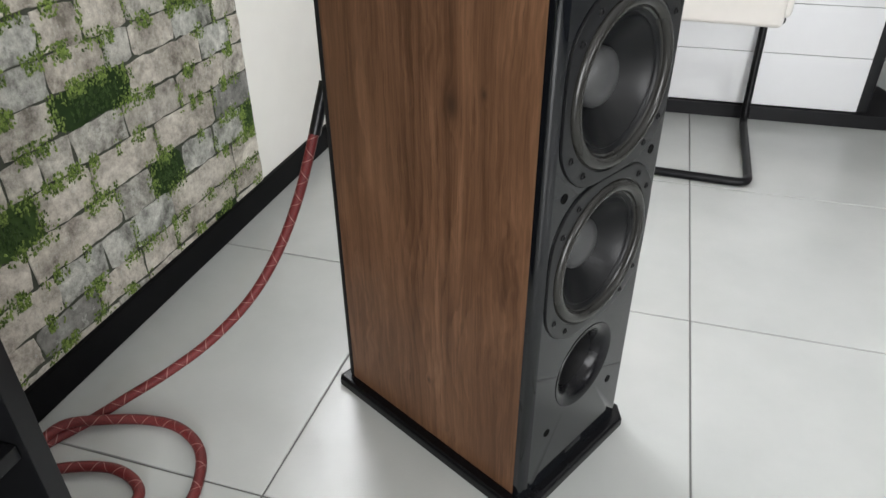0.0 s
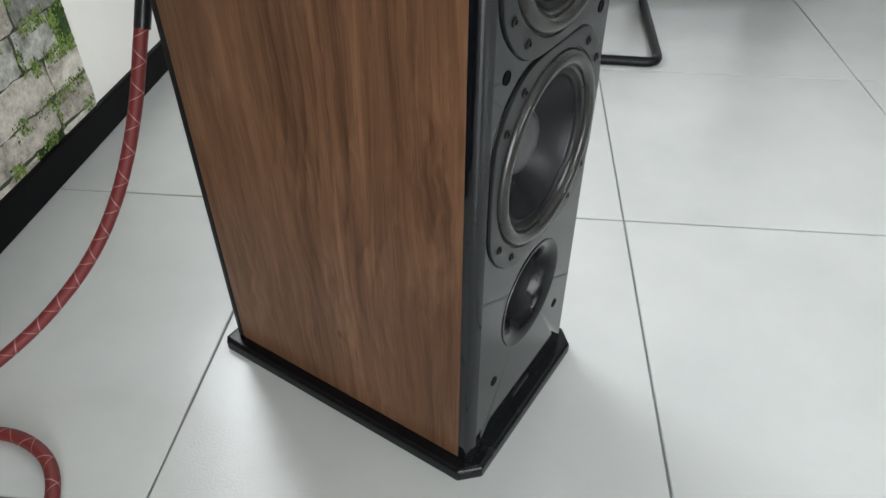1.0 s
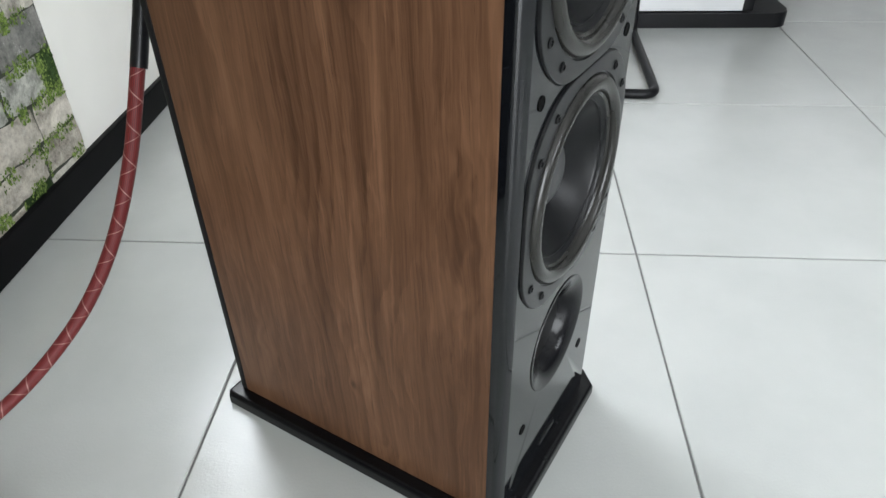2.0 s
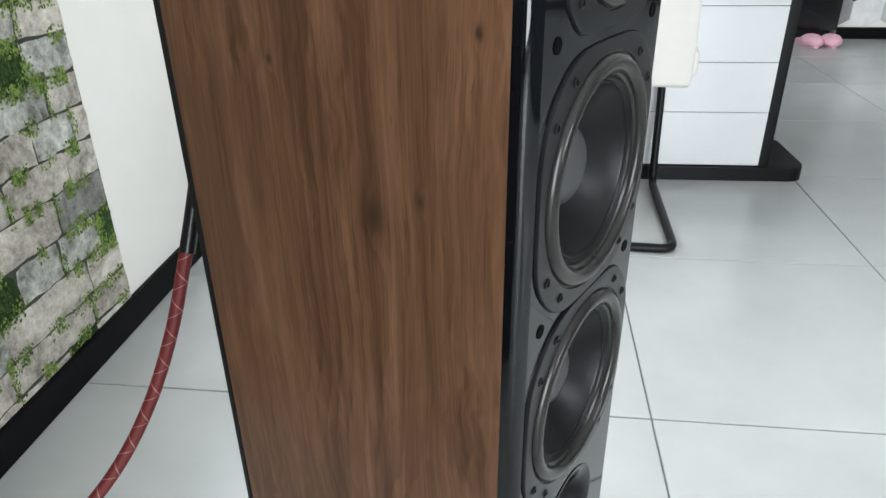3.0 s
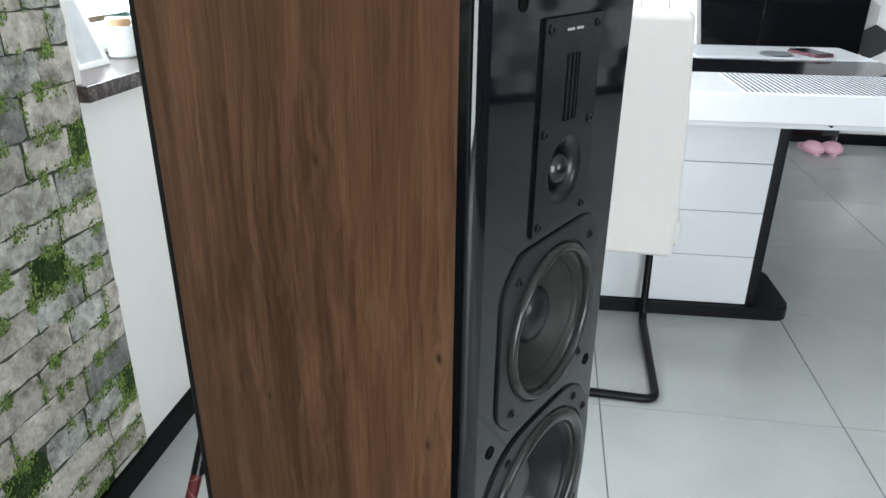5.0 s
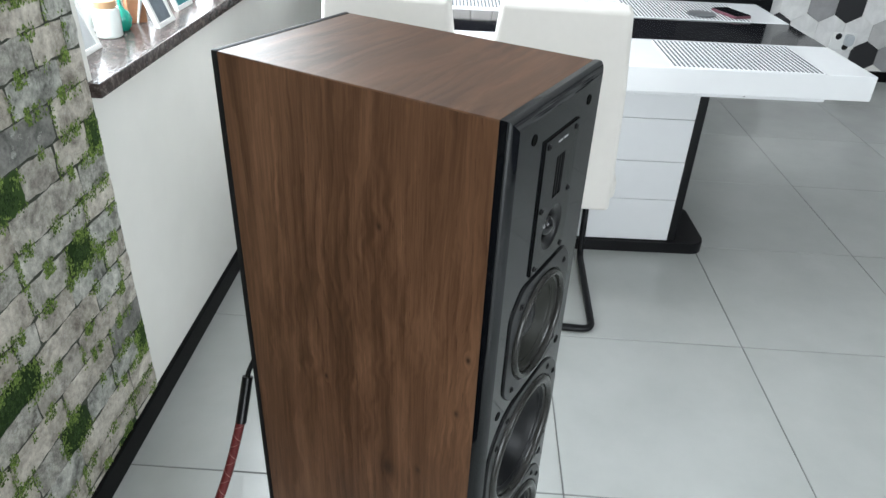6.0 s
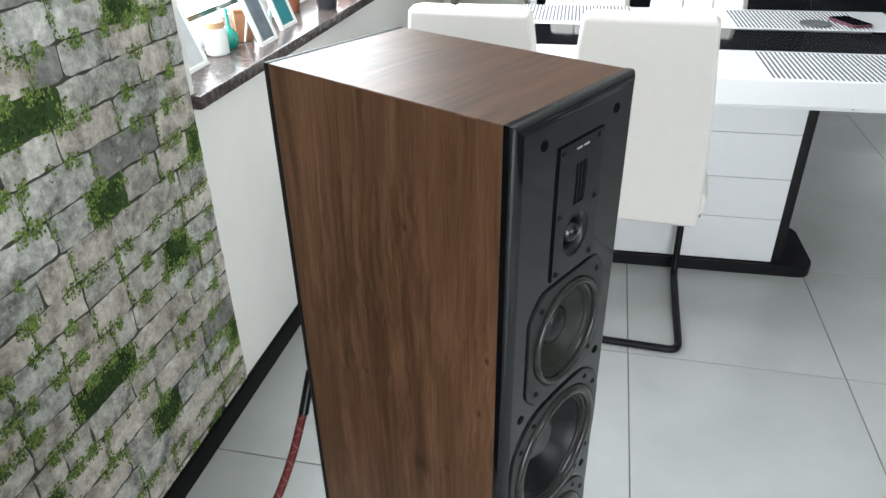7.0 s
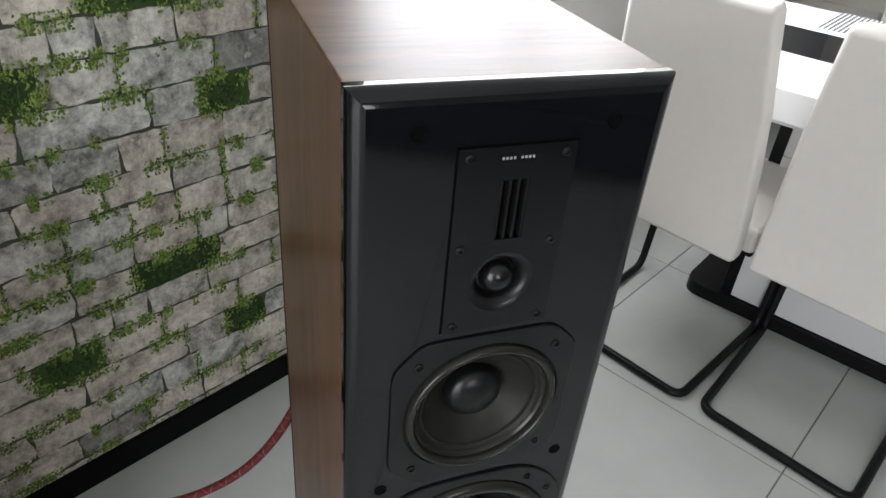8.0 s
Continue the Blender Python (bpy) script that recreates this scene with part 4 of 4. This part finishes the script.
part("lid", lathe(bmesh.new(), ((0, 0.0672), (0.025, 0.0672), (0.026, 0.069), (0.026, 0.082), (0.024, 0.084), (0, 0.084)), seg=36), LID, candle, "light wooden lid")
vase = thing("bud_vase", "round teal glass bud vase with a thin neck", "vase", m=pose(-0.948, 1.816, SILL))
part("body", lathe(bmesh.new(), ((0, 0), (0.013, 0), (0.020, 0.010), (0.024, 0.026), (0.019, 0.042), (0.008, 0.052), (0.0045, 0.060), (0.0042, 0.100), (0.0055, 0.103), (0.0035, 0.102), (0, 0.099)), seg=32), TEAL, vase)
crate = thing("wooden_box", "small brown wooden box on the window sill", "box", m=pose(-0.955, 1.905, SILL, 0, 0, 36))
part("body", boxed((-0.022, -0.026, 0.0), (0.022, 0.026, 0.078), bevel=0.003), BROWN, crate)
part("lid", boxed((-0.023, -0.027, 0.0785), (0.023, 0.027, 0.088), bevel=0.003), BROWN, crate)
for x, y, mat, s, text in ((-0.985, 2.300, CLAY, 0.8, "terracotta flower pot on the window sill"), (-0.880, 2.360, DARKPOT, 0.85, "dark glazed flower pot on the window sill"), (-0.935, 2.700, CLAY, 0.85, "terracotta flower pot on the window sill")):
    pot = thing("flower_pot", text, "flower pot", "flower pots", pose(x, y, SILL))
    bm = lathe(bmesh.new(), ((0, 0), (0.034, 0), (0.036, 0.003), (0.046, 0.070), (0.050, 0.071), (0.051, 0.088), (0.046, 0.089), (0.043, 0.074), (0, 0.072)), seg=32)
    bm.transform(Matrix.Scale(s, 4))
    part("body", bm, mat, pot)

# ---- audio rack beside the wall ------------------------------------------
rack = thing("audio_rack", "black open audio rack against the wall, made taller for shade", "rack", m=pose(-0.524, 0.431, 0))
# Upper part is unseen, added to shade the lower wall and floor
for lo, hi, n in (((-0.29, -0.024, 0.0), (0, 0, 0.78), "side_panel"), ((-0.29, -0.62, 0.0), (0, -0.596, 0.78), "side_panel"), ((-0.29, -0.595, 0.05), (-0.01, -0.025, 0.07), "shelf"),
                  ((-0.29, -0.595, 0.27), (-0.01, -0.025, 0.29), "shelf"), ((-0.29, -0.595, 0.52), (-0.01, -0.025, 0.54), "shelf"), ((-0.295, -0.625, 0.7805), (0.005, 0.005, 0.805), "top"), ((-0.296, -0.62, 0.02), (-0.291, 0, 0.78), "back_panel")):
    part(n, boxed(lo, hi, bevel=0.002), SATIN, rack)

# ---- charcoal sofa, unseen, added to darken reflections in the speaker front ---
FABRIC = plain("charcoal_fabric", (0.020, 0.021, 0.024), 0.9, vary=0.2, scale=150, bump=0.3, spec=0.2)
sofa = thing("sofa", "added unseen charcoal sofa that darkens reflections in the speaker front", "sofa", m=pose(2.08, 0.16, 0))
part("base", boxed((0.0, -1.62, 0.06), (1.0, 1.62, 0.28), bevel=0.02), FABRIC, sofa)
for y in (-1.38, -0.45, 0.48):
    part("seat_cushion", boxed((0.02, y, 0.281), (0.80, y + 0.90, 0.44), bevel=0.04, seg=4), FABRIC, sofa)
    part("back_cushion", boxed((0.62, y, 0.441), (0.84, y + 0.90, 0.86), bevel=0.05, seg=4), FABRIC, sofa)
for y in (-1.62, 1.40):
    part("armrest", boxed((0.0, y, 0.281), (1.0, y + 0.22, 0.62), bevel=0.04, seg=4), FABRIC, sofa)
part("backrest", boxed((0.845, -1.395, 0.281), (1.0, 1.395, 0.80), bevel=0.04, seg=4), FABRIC, sofa)
for x in (0.06, 0.94):
    for y in (-1.56, 1.56):
        part("leg", lathe(bmesh.new(), ((0, 0), (0.018, 0), (0.024, 0.062), (0, 0.062)), pose(x, y, 0), 12), BLACK_METAL, sofa)

# ---- hexagon covering of the north wall ----------------------------------
HEX = [hex_material("hexagon_white", (0.74, 0.735, 0.73)), hex_material("hexagon_grey", (0.30, 0.295, 0.30)), hex_material("hexagon_black", (0.016, 0.016, 0.019)), hex_material("hexagon_pale", (0.48, 0.475, 0.47))]
HW = 0.172
HR = HW / math.sqrt(3)
hex_mesh = []
for k, mt in enumerate(HEX):
    bm = bmesh.new()
    out = [((HR - 0.0012) * math.sin(a), (HR - 0.0012) * math.cos(a)) for a in (math.pi / 3 * j for j in range(6))]
    extrude_outline(bm, out, 0, 0.004, 0.0008, 1)
    bm.transform(pose(0, 0, 0, 90))
    me = bpy.data.meshes.new("hexagon")
    bm.to_mesh(me)
    bm.free()
    me.materials.append(mt)
    hex_mesh.append(me)


def cut_hexagon(mt, left):
    """A hexagon whose left part is cut off at that distance from its middle."""
    pts = [((HR - 0.0012) * math.sin(a), (HR - 0.0012) * math.cos(a)) for a in (math.pi / 3 * j for j in range(6))]
    out = []
    for (xa, za), (xb, zb) in zip(pts, pts[1:] + pts[:1]):
        if xa >= left:
            out.append((xa, za))
        if (xa >= left) != (xb >= left):
            out.append((left, za + (zb - za) * (left - xa) / (xb - xa)))
    bm = extrude_outline(bmesh.new(), out, 0, 0.004)
    bm.transform(pose(0, 0, 0, 90))
    me = bpy.data.meshes.new("hexagon")
    bm.to_mesh(me)
    bm.free()
    me.materials.append(mt)
    return me


rng = random.Random(11)
SHADES = {(2, 3): 2, (0, 4): 2, (2, 2): 1, (3, 1): 3, (3, 0): 2, (0, 0): 1, (1, 4): 3, (2, 4): 0, (1, 3): 0, (1, 2): 0, (3, 2): 0, (3, 3): 0, (1, 1): 0, (2, 1): 0}
for row in range(13):
    for col in range(20):
        x = 1.748 + HW * (col + (0.5 if row % 2 else 0))
        z = 0.157 + HR * 1.5 * row
        if x > EAST - 0.12:
            continue
        k = SHADES.get((row, col), rng.choices((0, 1, 2, 3), (7, 1.6, 1.4, 2))[0])
        left = NICHE_X + 0.002 - x
        ob = new("hexagon", cut_hexagon(HEX[k], left) if left > -HW / 2 else hex_mesh[k])
        ob.parent = wall_north
        ob.matrix_world = pose(x, NORTH - 0.0002, z)

for row in range(14):
    for col in range(11):
        y = 2.86 + HW * (col + (0.5 if row % 2 else 0))
        z = 0.135 + HR * 1.5 * row
        if y < NORTH - 0.10:
            ob = new("hexagon", hex_mesh[rng.choices((0, 1, 2, 3), (6, 2, 2.2, 2))[0]])
            ob.parent = wall_east
            ob.matrix_world = pose(EAST - 0.0002, y, z, 0, 0, -90)

# Socket low on the hexagon wall, with a plug and two dark discs
socket = thing("wall_socket", "white wall socket with a pale plug on hexagon covering", "socket", m=pose(2.278, NORTH - 0.0044, 0.250, 90))
part("plate", extrude_outline(bmesh.new(), rounded_outline(-0.078, -0.052, 0.078, 0.052, 0.010), 0, 0.009, 0.003), PVC, socket)
part("dark_disc", lathe(bmesh.new(), ((0.020, 0.0092), (0.019, 0.0100), (0.017, 0.0094), (0, 0.0094)), pose(-0.036, 0.028, 0), 28), MATT, socket, "dark round disc")
part("dark_disc", lathe(bmesh.new(), ((0.020, 0.0092), (0.019, 0.0100), (0.017, 0.0094), (0, 0.0094)), pose(0.022, -0.036, 0), 28), MATT, socket, "dark round disc")
PLUG = plain("pale_plug", (0.50, 0.53, 0.56), 0.4, vary=0.05)
part("plug", extrude_outline(bmesh.new(), rounded_outline(0.004, -0.024, 0.052, 0.044, 0.014), 0.0093, 0.042, 0.008, 3), PLUG, socket, "pale grey plug")


# ---- floor tiles ----------------------------------------------------------
PITCH, TX0, TY0 = 0.600, 0.190, 0.613
bm = boxed((-0.2985, -0.2985, -0.012), (0.2985, 0.2985, 0.0), bevel=0.0012, seg=1)
tile_me = bpy.data.meshes.new("tile")
bm.to_mesh(tile_me)
bm.free()
tile_me.materials.append(TILE)
for i in range(-2, 9):
    for j in range(-7, 8):
        cx, cy = TX0 + PITCH * (i + 0.5), TY0 + PITCH * (j + 0.5)
        if WEST - 0.3 < cx < EAST + 0.3 and SOUTH - 0.2 < cy < NORTH + 0.7:
            ob = new("tile", tile_me)
            ob.parent = floor
            ob.location = (cx, cy, 0.0)


# ---- stone-print wallpaper -------------------------------------------------
PAPER_END, PAPER_X, REPEAT = 1.413, WEST + 0.0015, 0.520
structure("wallpaper", boxed((WEST - 0.001, SOUTH + 0.005, 0.04), (PAPER_X, PAPER_END, TOP - 0.005)), JOINT, "weathered stone-block print wallpaper with green creepers", "wallpaper")
paper = bpy.data.objects["wallpaper"]
# One repeat of the print: lower edge of each course, its upright joints, and which stretches are moss
COURSES = (
    (0.7966, (0.461, 0.655, 0.774, 0.899, 1.072, 1.271), (0.655,)),
    (0.7277, (0.52, 0.73, 0.94, 1.036, 1.135, 1.249, 1.366), (1.036, 1.366,)),
    (0.6589, (0.5, 0.618, 0.765, 0.877, 0.957, 1.077, 1.308), ()),
    (0.6002, (0.539, 0.696, 0.835, 0.963, 1.065, 1.293), ()),
    (0.5328, (0.471, 0.618, 0.757, 0.875, 0.965, 1.07, 1.201, 1.289), (1.201,)),
    (0.4732, (0.52, 0.647, 0.753, 0.869, 0.997, 1.067, 1.189, 1.321), ()),
    (0.4107, (0.491, 0.608, 0.75, 0.86, 1.038, 1.26, 1.37), (0.86,)),
    (0.3472, (0.549, 0.737, 0.808, 0.879, 1.008, 1.165, 1.326), ()),
)
rng = random.Random(5)


def wobble(a, b, amp, seed):
    return amp * noise.noise(Vector((a * 38.0, b * 38.0, seed)))


def block(bm, y0, y1, z0, z1, seed):
    """One stone with a worn outline and slightly domed face, proud of the joint."""
    pts = []
    ny, nz = max(2, round((y1 - y0) / 0.017)), 4
    for k in range(ny):
        pts.append((y0 + (y1 - y0) * k / ny, z0))
    for k in range(nz):
        pts.append((y1, z0 + (z1 - z0) * k / nz))
    for k in range(ny):
        pts.append((y1 - (y1 - y0) * k / ny, z1))
    for k in range(nz):
        pts.append((y0, z1 - (z1 - z0) * k / nz))
    cy, cz = (y0 + y1) / 2, (z0 + z1) / 2
    low, top = [], []
    for y, z in pts:
        y += wobble(y, z, 0.0062, seed)
        z += wobble(y, z, 0.0056, seed + 9.0)
        corner = abs(y - cy) > (y1 - y0) * 0.42 and abs(z - cz) > (z1 - z0) * 0.36
        if corner:
            y, z = y + (cy - y) * 0.02, z + (cz - z) * 0.06
        low.append(bm.verts.new((0, y, z)))
        top.append(bm.verts.new((0.0016 + 0.0006 * noise.noise(Vector((y * 30, z * 30, seed))), y + (0.0016 if y < cy else -0.0016), z + (0.0016 if z < cz else -0.0016))))
    n = len(pts)
    bm.faces.new(top)
    for k in range(n):
        bm.faces.new((low[k], low[(k + 1) % n], top[(k + 1) % n], top[k]))


def creeper(bm, y, z, spread, rise, count, size):
    """A tuft of small round leaves that lie against the print."""
    for _ in range(count):
        ly, lz = (c + max(-1.5, min(1.5, rng.gauss(0, 1))) * w for c, w in ((y, spread), (z, rise)))
        if not SOUTH + 0.02 < ly < PAPER_END - 0.006 or lz < 0.071:
            continue
        r = size * rng.uniform(0.55, 1.25)
        lx = rng.uniform(0.0022, 0.0046)
        a0, tilt = rng.uniform(0, 6.28), rng.uniform(-0.5, 0.5)
        ring = []
        for k in range(5):
            a = a0 + 6.283 * k / 5
            rr = r * (1.75, 0.80, 1.20, 1.20, 0.80)[k]
            ring.append(bm.verts.new((lx + r * 0.35 * math.sin(a - tilt * 3) * tilt, ly + rr * math.cos(a) * 0.85, lz + rr * math.sin(a))))
        mid = bm.verts.new((lx + 0.0012, ly, lz))
        for k in range(5):
            bm.faces.new((mid, ring[k], ring[(k + 1) % 5]))


def patch(bm, y0, y1, z0, z1):
    """A cushion of moss with a ragged rim."""
    cy, cz = (y0 + y1) / 2, (z0 + z1) / 2
    mid = bm.verts.new((0.0016, cy, cz))
    rim, n = [], 26
    for k in range(n):
        a = 6.283 * k / n
        c, s = math.cos(a), math.sin(a)
        r = min((y1 - y0) / 2 / max(1e-6, abs(c)), (z1 - z0) / 2 / max(1e-6, abs(s))) * rng.uniform(0.92, 1.12)
        y, z = cy + r * c, max(0.068, cz + r * s)
        rim.append(bm.verts.new((0.0008, min(y, PAPER_END - 0.001), z)))
    for k in range(n):
        bm.faces.new((mid, rim[k], rim[(k + 1) % n]))


leaves, cushions, rest = bmesh.new(), bmesh.new(), bmesh.new()
for c, (z0, cuts, moss) in enumerate(COURSES):
    z1 = COURSES[c - 1][0] if c else COURSES[-1][0] + REPEAT
    ends = list(cuts) + [PAPER_END + 0.002]
    y = ends[0]
    while y > SOUTH + 0.2:
        y -= rng.uniform(0.10, 0.20)
        ends.insert(0, max(y, SOUTH + 0.01))
    for y0, y1 in zip(ends[:-1], ends[1:]):
        if y1 - y0 < 0.03:
            continue
        g = 0.0014
        seed = rng.uniform(0, 50)
        bm = bmesh.new()
        block(bm, y0 + g, min(y1 - g, PAPER_END - 0.0005), z0 + g, z1 - g, seed)
        bmesh.ops.recalc_face_normals(bm, faces=bm.faces)
        me = bpy.data.meshes.new("stone")
        bm.to_mesh(me)
        bm.free()
        me.materials.append(STONE)
        for k in (-1, 0, 1, 2, 3):
            dz = k * REPEAT
            if z0 + dz > TOP - 0.07 or z1 + dz < 0.07:
                continue
            if y0 in moss:
                patch(cushions, y0, min(y1, PAPER_END), z0 + dz, z1 + dz)
            elif k <= 1 and y0 > 0.05:
                ob = new("stone", me)
                ob.parent = paper
                ob.location = (PAPER_X, 0, dz)
            else:
                block(rest, y0 + g, min(y1 - g, PAPER_END - 0.0005), z0 + g + dz, z1 - g + dz, seed)
    # creepers along the bed joints and up some joints
    tufts = [(rng.uniform(SOUTH + 0.1, PAPER_END - 0.01), rng.uniform(0.004, 0.015), rng.randint(4, 26)) for _ in range(84)]
    climbs = [(y, rng.uniform(0.2, 0.8)) for y in ends[1:-1] if rng.random() < 0.5]
    for k in (-1, 0, 1, 2, 3):
        dz = k * REPEAT
        if z0 + dz > TOP - 0.08:
            continue
        for y, spread, count in tufts:
            creeper(leaves, y, z0 + dz - 0.002, spread, 0.0095, count * 3, 0.0027)
        for y, up in climbs:
            creeper(leaves, y, z0 + dz + (z1 - z0) * up, 0.0050, 0.018, 36, 0.0026)
        for y0 in moss:
            y1 = ends[ends.index(y0) + 1]
            for _ in range(11):
                a = rng.uniform(0, 6.283)
                creeper(leaves, (y0 + y1) / 2 + (y1 - y0) * 0.52 * math.cos(a), (z0 + z1) / 2 + dz + (z1 - z0) * 0.52 * math.sin(a), 0.010, 0.009, 22, 0.0027)
            creeper(cushions, (y0 + y1) / 2, (z0 + z1) / 2 + dz, (y1 - y0) * 0.20, (z1 - z0) * 0.22, 170, 0.0036)
for name, bm, mt, text in (("creeper_leaves", leaves, LEAF, "small bright green creeper leaves between the stones"), ("moss_patches", cushions, MOSS, "dark green moss patches in the stone print"), ("stone_field", rest, STONE, "weathered stone blocks of the wallpaper print")):
    ob = part(name, bm, mt, paper, text, False)
    ob.location = (PAPER_X, 0, 0)
    ob["kind"] = "stuff"
